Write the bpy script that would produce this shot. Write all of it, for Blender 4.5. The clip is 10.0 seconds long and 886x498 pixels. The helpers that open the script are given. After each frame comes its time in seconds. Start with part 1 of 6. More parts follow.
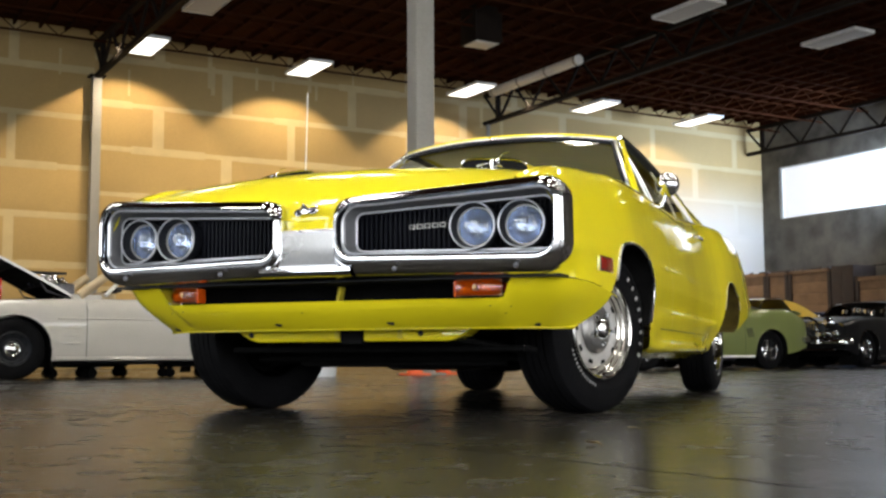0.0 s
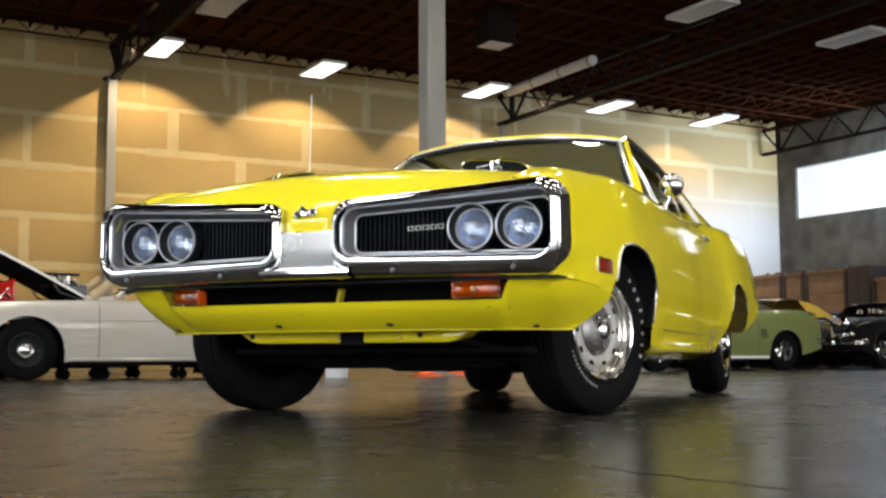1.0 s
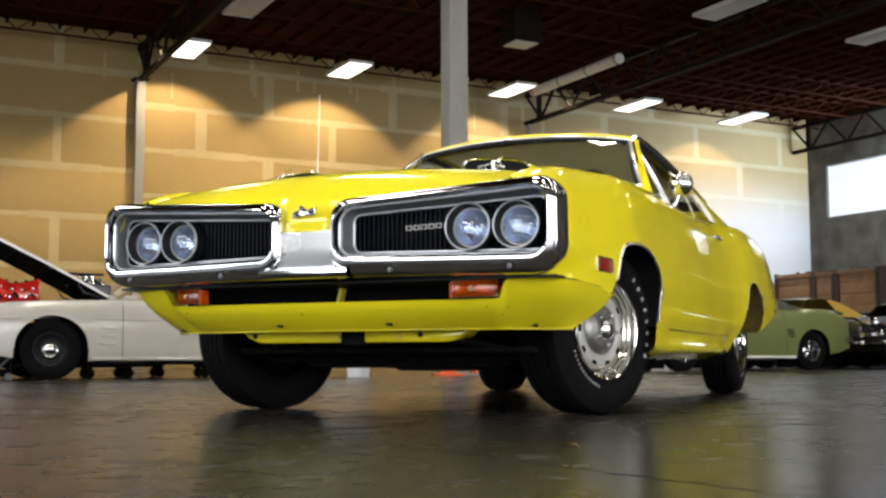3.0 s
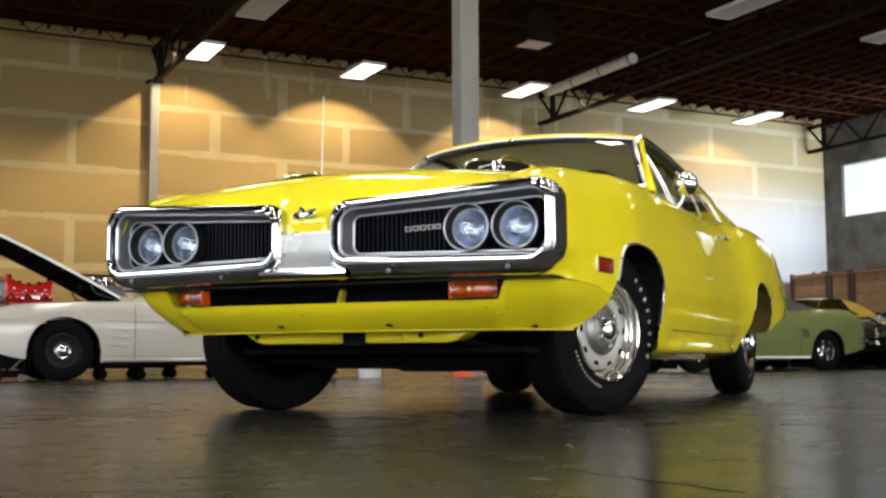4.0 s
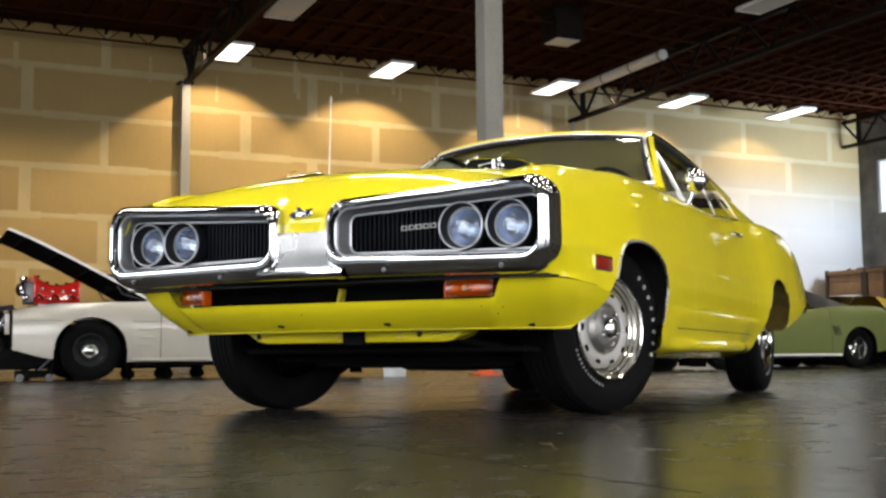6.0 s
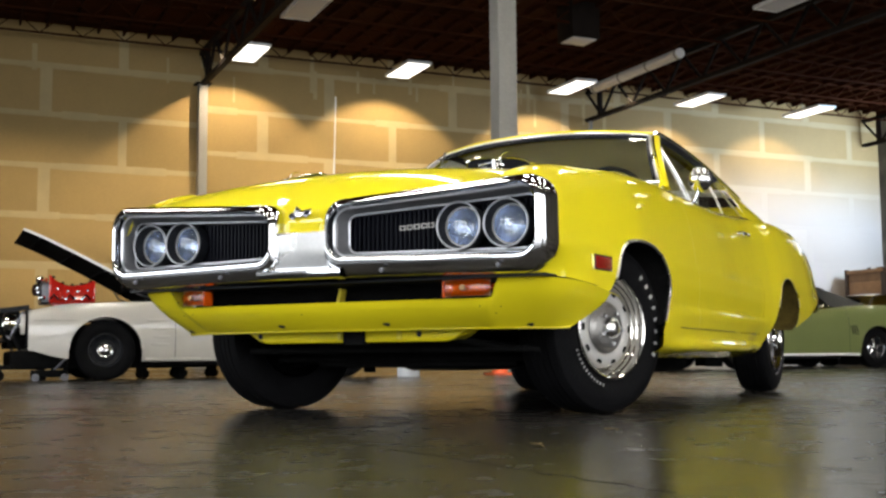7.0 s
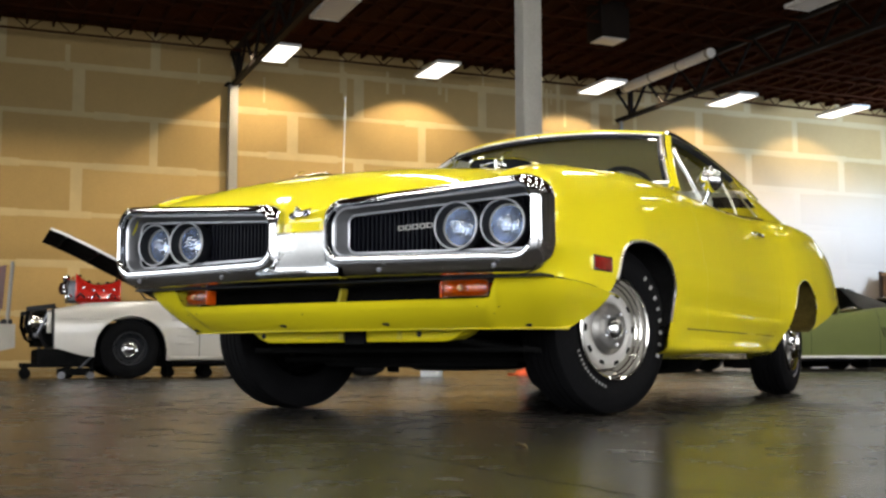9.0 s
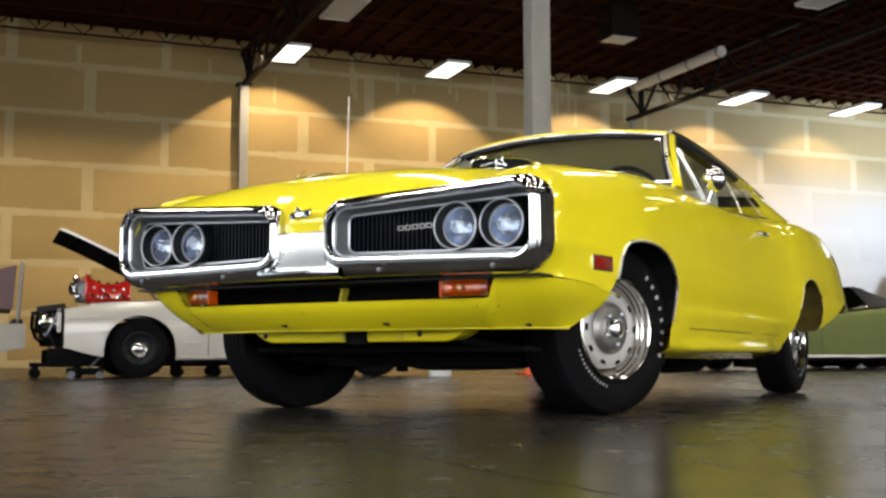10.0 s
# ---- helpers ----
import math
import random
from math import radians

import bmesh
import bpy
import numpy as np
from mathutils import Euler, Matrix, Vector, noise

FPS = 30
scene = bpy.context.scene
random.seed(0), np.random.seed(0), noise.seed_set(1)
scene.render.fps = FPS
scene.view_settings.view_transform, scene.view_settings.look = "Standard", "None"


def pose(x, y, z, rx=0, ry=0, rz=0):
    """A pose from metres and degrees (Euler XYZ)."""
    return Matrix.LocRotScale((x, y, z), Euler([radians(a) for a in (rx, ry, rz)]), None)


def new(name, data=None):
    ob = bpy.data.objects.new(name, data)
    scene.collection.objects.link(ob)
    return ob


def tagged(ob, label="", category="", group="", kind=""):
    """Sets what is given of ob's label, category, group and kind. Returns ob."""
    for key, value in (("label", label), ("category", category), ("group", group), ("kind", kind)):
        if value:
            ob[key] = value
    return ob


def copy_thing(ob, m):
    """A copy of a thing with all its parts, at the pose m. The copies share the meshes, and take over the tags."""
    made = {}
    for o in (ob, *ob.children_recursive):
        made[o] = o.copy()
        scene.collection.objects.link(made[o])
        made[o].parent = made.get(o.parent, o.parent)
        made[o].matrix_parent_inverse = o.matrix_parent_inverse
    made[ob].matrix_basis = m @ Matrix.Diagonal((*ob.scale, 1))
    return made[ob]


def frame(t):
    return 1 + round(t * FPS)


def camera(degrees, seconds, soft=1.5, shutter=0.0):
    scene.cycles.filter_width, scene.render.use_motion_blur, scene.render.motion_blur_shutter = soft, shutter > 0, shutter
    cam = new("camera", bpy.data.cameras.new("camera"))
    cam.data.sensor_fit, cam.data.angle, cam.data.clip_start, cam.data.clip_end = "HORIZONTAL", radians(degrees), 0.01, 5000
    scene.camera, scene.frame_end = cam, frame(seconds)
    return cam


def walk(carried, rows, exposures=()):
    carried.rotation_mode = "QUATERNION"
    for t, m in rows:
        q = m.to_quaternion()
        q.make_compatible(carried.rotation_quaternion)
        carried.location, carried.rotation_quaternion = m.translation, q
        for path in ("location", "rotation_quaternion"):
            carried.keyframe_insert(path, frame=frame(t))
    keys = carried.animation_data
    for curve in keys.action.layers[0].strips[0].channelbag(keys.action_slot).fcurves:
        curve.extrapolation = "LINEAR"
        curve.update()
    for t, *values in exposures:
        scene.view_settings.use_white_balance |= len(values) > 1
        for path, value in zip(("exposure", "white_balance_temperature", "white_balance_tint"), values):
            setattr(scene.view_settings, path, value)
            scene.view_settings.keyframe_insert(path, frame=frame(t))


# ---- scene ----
cam = camera(42.54, 10.0, soft=2.6)
PATH = [
    (0, pose(1.8139, -4.3608, 0.2112, 95.491, 0.227, 21.084)),
    (0.5, pose(1.8404, -4.3544, 0.2113, 95.520, 0.180, 21.453)),
    (1, pose(1.8716, -4.3425, 0.2130, 95.533, 0.237, 21.909)),
    (1.5, pose(1.8997, -4.3287, 0.2135, 95.483, 0.217, 22.337)),
    (2, pose(1.9205, -4.3172, 0.2126, 95.485, 0.197, 22.668)),
    (2.5, pose(1.9467, -4.3077, 0.2131, 95.497, 0.167, 23.070)),
    (4, pose(2.0227, -4.2756, 0.2131, 95.548, 0.253, 24.267)),
    (4.5, pose(2.0527, -4.2614, 0.2121, 95.555, 0.256, 24.734)),
    (5, pose(2.0809, -4.2456, 0.2130, 95.518, 0.373, 25.159)),
    (5.5, pose(2.1081, -4.2296, 0.2139, 95.498, 0.406, 25.586)),
    (7, pose(2.2041, -4.1842, 0.2136, 95.480, 0.450, 27.047)),
    (7.5, pose(2.2308, -4.1674, 0.2132, 95.478, 0.381, 27.493)),
    (8, pose(2.2590, -4.1534, 0.2131, 95.473, 0.311, 27.922)),
    (8.5, pose(2.2876, -4.1380, 0.2130, 95.498, 0.166, 28.380)),
    (9, pose(2.3073, -4.1271, 0.2132, 95.496, 0.140, 28.705)),
    (9.5, pose(2.3281, -4.1184, 0.2141, 95.472, 0.165, 29.044)),
    (10, pose(2.3461, -4.1117, 0.2145, 95.466, 0.163, 29.315)),
]
walk(cam, PATH)

# ---- light ----
# The hall: x along the plastered wall, y towards it; the wall stands at y = WALL.
HALL = Matrix.Rotation(radians(51.29), 4, "Z")
WALL = 24.406
END = 27.34          # the end wall with the high window
ROOF = 8.45          # underside of the roof deck
SIDE = -16.0         # the wall that the car faces
DEEP = 38.0          # the hall's depth from the plastered wall


world = bpy.data.worlds.new("hall_air")
scene.world = world
world.use_nodes = True
wn = world.node_tree.nodes
sky = wn.new("ShaderNodeTexSky")
sky.sky_type = "NISHITA"
sky.sun_disc = False
sky.sun_elevation = radians(35)
sky.sun_rotation = radians(140)
wn["Background"].inputs["Strength"].default_value = 0.1
world.node_tree.links.new(sky.outputs["Color"], wn["Background"].inputs["Color"])

LAMP_ROWS = (2.1, 6.0, 10.6, 15.0, 19.4, 23.8, 28.2, 32.6)
WALL_ROW = (5.0, 9.2, 14.1, 18.4, 22.5)
LAMP_S = (-8.4, -4.0, 0.5, 5.0, 9.3, 14.0, 18.6, 22.5)


def area(name, m, w, h, power, colour, spread=180):
    data = bpy.data.lights.new(name, "AREA")
    data.shape, data.size, data.size_y = "RECTANGLE", w, h
    data.energy, data.color, data.spread = power, colour, radians(spread)
    ob = new(name, data)
    ob.matrix_world = m
    return ob


def spot(name, m, power, colour, degrees, blend):
    data = bpy.data.lights.new(name, "SPOT")
    data.energy, data.color, data.spot_size, data.spot_blend = power, colour, radians(degrees), blend
    data.shadow_soft_size = 0.08
    ob = new(name, data)
    ob.matrix_world = m
    return ob


# the wall row of lamps throws scallops on the plastered wall
for s, power in zip(WALL_ROW, (540, 560, 520, 400, 300)):
    spot("wall_lamp_light", HALL @ Matrix.Translation((s, WALL - 2.1, 7.55)) @ pose(0, 0, 0, 34, 0, 0), power, (1.0, 0.79, 0.51), 99.5, 0.26)
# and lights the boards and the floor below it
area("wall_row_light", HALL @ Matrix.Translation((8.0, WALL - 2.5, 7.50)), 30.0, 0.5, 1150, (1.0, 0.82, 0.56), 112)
# daylight through the high window of the end wall
area("window_light", HALL @ Matrix.Translation((END - 0.45, WALL - 6.5, 5.82)) @ pose(0, 0, 0, 0, 0, -58) @ pose(0, 0, 0, 0, 90, 0), 1.7, 1.3, 680, (0.60, 0.76, 1.0), 135)
# lamp added for an unseen high window in the wall that the car faces
area("window_light", HALL @ Matrix.Translation((SIDE + 0.25, WALL - 25.0, 5.8)) @ pose(0, 0, 0, 0, -90, 0), 2.2, 21.0, 500, (0.88, 0.94, 1.0), 105)
# daylight added through two unseen open roll-up doors of the opposite wall
for s, w, power in ((-1.0, 14.0, 820), (16.0, 10.0, 900)):
    area("door_light", HALL @ Matrix.Translation((s, WALL - DEEP + 0.2, 2.3)) @ pose(0, 0, 0, 74, 0, 0), w, 4.2, power, (0.97, 0.98, 1.0), 130)
# and through two more unseen doors, added ahead of the car
for d, w, power in ((19.5, 8.8, 300), (32.7, 4.8, 300)):
    area("door_light", HALL @ Matrix.Translation((SIDE + 0.05, WALL - d, 2.15)) @ pose(0, 0, 0, 0, -66, 0), 3.9, w, power, (0.93, 0.97, 1.0), 125)
scene.view_settings.exposure = -0.12

# ---- materials ----
def material(name, colour, rough=0.5, metal=0.0, coat=0.0, vary=0.12, scale=8.0, fine=120.0, bump=0.0, bump_scale=60.0, tint=None, rough_vary=0.1, trans=0.0, per_object=0.0, spec=0.5):
    """A surface with large stains (scale) and fine grain (fine) in its colour and gloss, and a little relief."""
    mat = bpy.data.materials.new(name)
    mat.use_nodes = True
    nt = mat.node_tree
    n, l = nt.nodes, nt.links
    b = n["Principled BSDF"]
    b.inputs["Metallic"].default_value = metal
    b.inputs["Coat Weight"].default_value = coat
    b.inputs["Coat Roughness"].default_value = 0.03
    b.inputs["Transmission Weight"].default_value = trans
    b.inputs["Specular IOR Level"].default_value = spec
    geo = n.new("ShaderNodeTexCoord")
    big = n.new("ShaderNodeTexNoise")
    big.inputs["Scale"].default_value = scale
    big.inputs["Detail"].default_value = 5
    small = n.new("ShaderNodeTexNoise")
    small.inputs["Scale"].default_value = fine
    small.inputs["Detail"].default_value = 3
    for t in (big, small):
        l.new(geo.outputs["Object"], t.inputs["Vector"])
    add = n.new("ShaderNodeMath")
    add.operation = "ADD"
    l.new(big.outputs["Fac"], add.inputs[0])
    l.new(small.outputs["Fac"], add.inputs[1])
    ramp = n.new("ShaderNodeMapRange")
    ramp.inputs["From Min"].default_value, ramp.inputs["From Max"].default_value = 0.7, 1.3
    l.new(add.outputs[0], ramp.inputs["Value"])
    mix = n.new("ShaderNodeMix")
    mix.data_type = "RGBA"
    dark = tuple(c * (1 - vary) for c in colour)
    light = tint or tuple(min(1, c * (1 + vary)) for c in colour)
    mix.inputs["A"].default_value = (*dark, 1)
    mix.inputs["B"].default_value = (*light, 1)
    l.new(ramp.outputs[0], mix.inputs["Factor"])
    out = mix.outputs["Result"]
    if per_object:
        info = n.new("ShaderNodeObjectInfo")
        hsv = n.new("ShaderNodeHueSaturation")
        vr = n.new("ShaderNodeMapRange")
        vr.inputs["To Min"].default_value, vr.inputs["To Max"].default_value = 1 - per_object, 1 + per_object
        l.new(info.outputs["Random"], vr.inputs["Value"])
        l.new(vr.outputs[0], hsv.inputs["Value"])
        l.new(out, hsv.inputs["Color"])
        out = hsv.outputs["Color"]
    l.new(out, b.inputs["Base Color"])
    rr = n.new("ShaderNodeMapRange")
    rr.inputs["To Min"].default_value = max(0.0, rough - rough_vary * rough)
    rr.inputs["To Max"].default_value = min(1.0, rough + rough_vary * rough)
    l.new(big.outputs["Fac"], rr.inputs["Value"])
    l.new(rr.outputs[0], b.inputs["Roughness"])
    if bump:
        tex = n.new("ShaderNodeTexNoise")
        tex.inputs["Scale"].default_value = bump_scale
        tex.inputs["Detail"].default_value = 4
        l.new(geo.outputs["Object"], tex.inputs["Vector"])
        bp = n.new("ShaderNodeBump")
        bp.inputs["Strength"].default_value = bump
        bp.inputs["Distance"].default_value = 0.01
        l.new(tex.outputs["Fac"], bp.inputs["Height"])
        l.new(bp.outputs["Normal"], b.inputs["Normal"])
        if coat > 0:
            l.new(bp.outputs["Normal"], b.inputs["Coat Normal"])
    return mat


def glowing(name, colour, strength, base=0.8):
    mat = bpy.data.materials.new(name)
    mat.use_nodes = True
    b = mat.node_tree.nodes["Principled BSDF"]
    b.inputs["Base Color"].default_value = (base, base, base, 1)
    b.inputs["Emission Color"].default_value = (*colour, 1)
    b.inputs["Emission Strength"].default_value = strength
    return mat


def clear_glass(name, colour=(0.9, 0.95, 0.92), rough=0.0):
    """Thin glass: a clear sheet with a mirror gloss that grows towards grazing."""
    mat = bpy.data.materials.new(name)
    mat.use_nodes = True
    n, l = mat.node_tree.nodes, mat.node_tree.links
    n.remove(n["Principled BSDF"])
    tr = n.new("ShaderNodeBsdfTransparent")
    tr.inputs["Color"].default_value = (*colour, 1)
    gl = n.new("ShaderNodeBsdfGlossy")
    gl.inputs["Roughness"].default_value = rough
    fr = n.new("ShaderNodeFresnel")
    fr.inputs["IOR"].default_value = 1.5
    mx = n.new("ShaderNodeMixShader")
    l.new(fr.outputs[0], mx.inputs[0])
    l.new(tr.outputs[0], mx.inputs[1])
    l.new(gl.outputs[0], mx.inputs[2])
    l.new(mx.outputs[0], n["Material Output"].inputs["Surface"])
    return mat


M_YELLOW = material("yellow_paint", (0.745, 0.63, 0.012), 0.45, coat=1.0, vary=0.03, scale=3, fine=900, rough_vary=0.05, spec=0.08, bump=0.22, bump_scale=4.0)
M_YELLOW_INNER = material("yellow_underside_paint", (0.62, 0.52, 0.03), 0.5, vary=0.15, scale=10)
M_OVERSPRAY = material("yellow_overspray", (0.075, 0.055, 0.012), 0.8, vary=0.4, scale=9, spec=0.1)
M_CHROME = material("chrome", (0.66, 0.67, 0.69), 0.045, metal=1.0, vary=0.03, scale=6, fine=300, rough_vary=0.5)
M_CHROME_ROLLED = material("rolled_trim_chrome", (0.78, 0.78, 0.78), 0.28, metal=1.0, vary=0.06, scale=10)
M_CHROME_WORN = material("worn_chrome", (0.70, 0.70, 0.71), 0.14, metal=1.0, vary=0.10, scale=14, fine=200, rough_vary=0.5)
M_ARGENT = material("silver_wheel_paint", (0.42, 0.41, 0.39), 0.42, metal=0.3, vary=0.06, scale=20, fine=400)
M_ALLOY = material("polished_trim_metal", (0.74, 0.72, 0.68), 0.12, metal=1.0, vary=0.06, scale=10, fine=300, rough_vary=0.4)
M_LINER = material("dark_argent_grille_liner", (0.15, 0.154, 0.163), 0.40, metal=0.35, vary=0.08, scale=20)
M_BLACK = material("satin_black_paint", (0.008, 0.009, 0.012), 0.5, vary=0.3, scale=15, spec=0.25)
M_GRILLE = material("black_grille_plastic", (0.004, 0.0045, 0.008), 0.5, vary=0.2, scale=30, spec=0.1)
M_DARK = material("dark_underbody", (0.006, 0.006, 0.006), 0.9, vary=0.4, scale=12, bump=0.3, spec=0.03)
M_STEEL = material("oily_steel", (0.10, 0.10, 0.11), 0.35, metal=0.9, vary=0.3, scale=18)
M_DISH = material("dull_wheel_steel", (0.17, 0.165, 0.155), 0.35, metal=0.7, vary=0.15, scale=25)
M_BEZEL = material("satin_bezel", (0.62, 0.64, 0.68), 0.34, metal=0.75, vary=0.05, scale=20)
M_RUBBER = material("tyre_rubber", (0.0045, 0.0045, 0.005), 0.65, vary=0.3, scale=16, bump=0.15, bump_scale=90, spec=0.05)
M_WHITE_RUBBER = material("white_tyre_lettering", (0.36, 0.36, 0.345), 0.6, vary=0.25, scale=40)
M_GLASS = clear_glass("window_glass", (0.88, 0.92, 0.86))
M_LENS = clear_glass("lamp_glass", (0.93, 0.96, 1.0), 0.02)
M_REFLECTOR = material("silvered_reflector", (0.60, 0.66, 0.78), 0.09, metal=0.95, vary=0.05, scale=40, bump=0.35, bump_scale=90)
M_AMBER = material("amber_lens", (0.55, 0.075, 0.004), 0.25, coat=0.15, vary=0.2, scale=30, bump=0.2, bump_scale=200, spec=0.25)
M_AMBER_LENS = clear_glass("amber_glass", (1.0, 0.50, 0.08), 0.10)
M_SIGNAL_BOWL = material("amber_reflector", (0.52, 0.32, 0.15), 0.35, metal=0.5, vary=0.15, scale=60, bump=0.4, bump_scale=160)
M_REDLENS = material("red_lens", (0.24, 0.010, 0.005), 0.2, coat=0.15, vary=0.2, scale=40, bump=0.2, bump_scale=200)
M_TRIM_BLACK = material("black_vinyl", (0.015, 0.015, 0.015), 0.5, vary=0.3, scale=30, bump=0.15, bump_scale=200)
M_CREAM_VINYL = material("pale_vinyl", (0.74, 0.71, 0.62), 0.5, vary=0.12, scale=20, bump=0.1, bump_scale=200)
M_WHITE_CAR = material("white_car_paint", (0.46, 0.437, 0.39), 0.35, coat=0.8, vary=0.05, scale=4)
M_GREEN_CAR = material("moss_green_paint", (0.145, 0.17, 0.052), 0.3, coat=1.0, vary=0.05, scale=4)
M_PRIMER = material("grey_primer", (0.36, 0.34, 0.30), 0.6, vary=0.12, scale=4)
M_MAROON = material("maroon_paint", (0.055, 0.005, 0.003), 0.5, coat=0.08, vary=0.08, scale=4)
M_BLACK_CAR = material("black_car_paint", (0.006, 0.006, 0.007), 0.3, coat=0.15, vary=0.1, scale=5, spec=0.2)
M_GOLD_CAR = material("mustard_paint", (0.55, 0.36, 0.05), 0.3, coat=0.9, vary=0.05, scale=4)
M_BLUE_CAR = material("blue_paint", (0.03, 0.10, 0.32), 0.3, coat=0.9, vary=0.05, scale=4)
M_RED = material("red_engine_paint", (0.62, 0.02, 0.012), 0.25, coat=0.8, vary=0.12, scale=12)
M_BOARD = material("plasterboard_paper", (0.40, 0.272, 0.104), 0.85, vary=0.08, scale=0.9, fine=30, per_object=0.07)
# glow added behind the unseen doors
M_DOOR_GLOW = glowing("daylit_yard", (0.92, 0.96, 1.0), 0.6)
M_MUD = material("joint_compound", (0.50, 0.39, 0.20), 0.85, vary=0.10, scale=2.5, fine=40)
M_BLOCK = material("concrete_wall", (0.125, 0.112, 0.092), 0.85, vary=0.55, scale=0.45, fine=1.6, bump=0.15, bump_scale=3)
# unseen walls made pale to bounce light onto the car
M_PALE_WALL = material("white_painted_block", (0.62, 0.60, 0.55), 0.8, vary=0.10, scale=0.8, fine=12, bump=0.3, bump_scale=6)
M_POST = material("grey_steel_post", (0.24, 0.23, 0.21), 0.5, vary=0.10, scale=2.0, fine=40)
M_GIRDER = material("dark_girder_paint", (0.014, 0.010, 0.008), 0.7, spec=0.08, vary=0.3, scale=3)
M_DECK = material("brown_timber_deck", (0.040, 0.0115, 0.0035), 0.85, spec=0.05, vary=0.35, scale=1.5, fine=30)
M_JOIST = material("red_oxide_joist", (0.034, 0.010, 0.0035), 0.8, spec=0.05, vary=0.3, scale=3)
M_WHITE_METAL = material("white_enamel", (0.72, 0.72, 0.70), 0.4, vary=0.08, scale=5)
# strong glow of the unseen rows, raised to light the cars
M_DIFFUSER = glowing("lit_diffuser", (1.0, 0.93, 0.80), 40.0)
M_DIFFUSER_WALL = glowing("wall_row_diffuser", (1.0, 0.95, 0.86), 3.5)
# vignette darkening put into the panel's colour and glow
M_DIFFUSER_DIM = glowing("dim_diffuser", (1.0, 0.95, 0.88), 0.05, 0.2)
M_HEADLINER = material("pale_headliner", (0.82, 0.76, 0.50), 0.8, vary=0.06, scale=12)
M_DAY = glowing("bright_daylight_pane", (0.90, 0.92, 1.0), 0.62)
# glow added for the unseen high window
M_WINDOW_GLOW = glowing("bright_daylight_outside", (0.92, 0.96, 1.0), 3.0)
M_CRATE = material("brown_crate_board", (0.21, 0.125, 0.068), 0.75, vary=0.25, scale=2.5, fine=30, per_object=0.2)
M_CRATE_FRAME = material("dark_stained_timber", (0.035, 0.022, 0.017), 0.7, vary=0.3, scale=4)
M_TAN = material("tan_canvas", (0.42, 0.33, 0.20), 0.85, vary=0.1, scale=6, bump=0.2)
M_ORANGE = material("orange_cone_plastic", (0.75, 0.12, 0.03), 0.5, vary=0.15, scale=10)
M_PAIL = material("white_pail_plastic", (0.70, 0.72, 0.74), 0.45, vary=0.08, scale=10)
M_LEAF = material("dry_leaf", (0.24, 0.17, 0.06), 0.8, vary=0.4, scale=80)


def floor_material():
    """Sealed grey concrete: cloudy stains, worn gloss, fine pits and hairline cracks."""
    mat = material("sealed_concrete", (0.022, 0.020, 0.0175), 0.2, spec=0.15, vary=0.4, scale=0.5, fine=5, rough_vary=0.0)
    nt = mat.node_tree
    n, l = nt.nodes, nt.links
    b = n["Principled BSDF"]
    geo = n.new("ShaderNodeTexCoord")
    wear = n.new("ShaderNodeTexNoise")
    wear.inputs["Scale"].default_value = 0.8
    wear.inputs["Detail"].default_value = 3
    l.new(geo.outputs["Object"], wear.inputs["Vector"])
    rr = n.new("ShaderNodeMapRange")
    rr.inputs["From Min"].default_value, rr.inputs["From Max"].default_value = 0.22, 0.78
    rr.inputs["To Min"].default_value, rr.inputs["To Max"].default_value = 0.20, 0.29
    l.new(wear.outputs["Fac"], rr.inputs["Value"])
    # trowel marks and scuffs break the gloss up
    scuff = n.new("ShaderNodeTexNoise")
    scuff.inputs["Scale"].default_value = 7.0
    scuff.inputs["Detail"].default_value = 7
    scuff.inputs["Roughness"].default_value = 0.7
    l.new(geo.outputs["Object"], scuff.inputs["Vector"])
    sr = n.new("ShaderNodeMapRange")
    sr.inputs["From Min"].default_value, sr.inputs["From Max"].default_value = 0.48, 0.66
    sr.inputs["To Min"].default_value, sr.inputs["To Max"].default_value = 0.0, 0.06
    l.new(scuff.outputs["Fac"], sr.inputs["Value"])
    total = n.new("ShaderNodeMath")
    l.new(rr.outputs[0], total.inputs[0])
    l.new(sr.outputs[0], total.inputs[1])
    l.new(total.outputs[0], b.inputs["Roughness"])
    relief = n.new("ShaderNodeBump")
    relief.inputs["Strength"].default_value = 0.003
    relief.inputs["Distance"].default_value = 0.01
    l.new(scuff.outputs["Fac"], relief.inputs["Height"])
    l.new(relief.outputs[0], b.inputs["Normal"])
    return mat


M_FLOOR = floor_material()


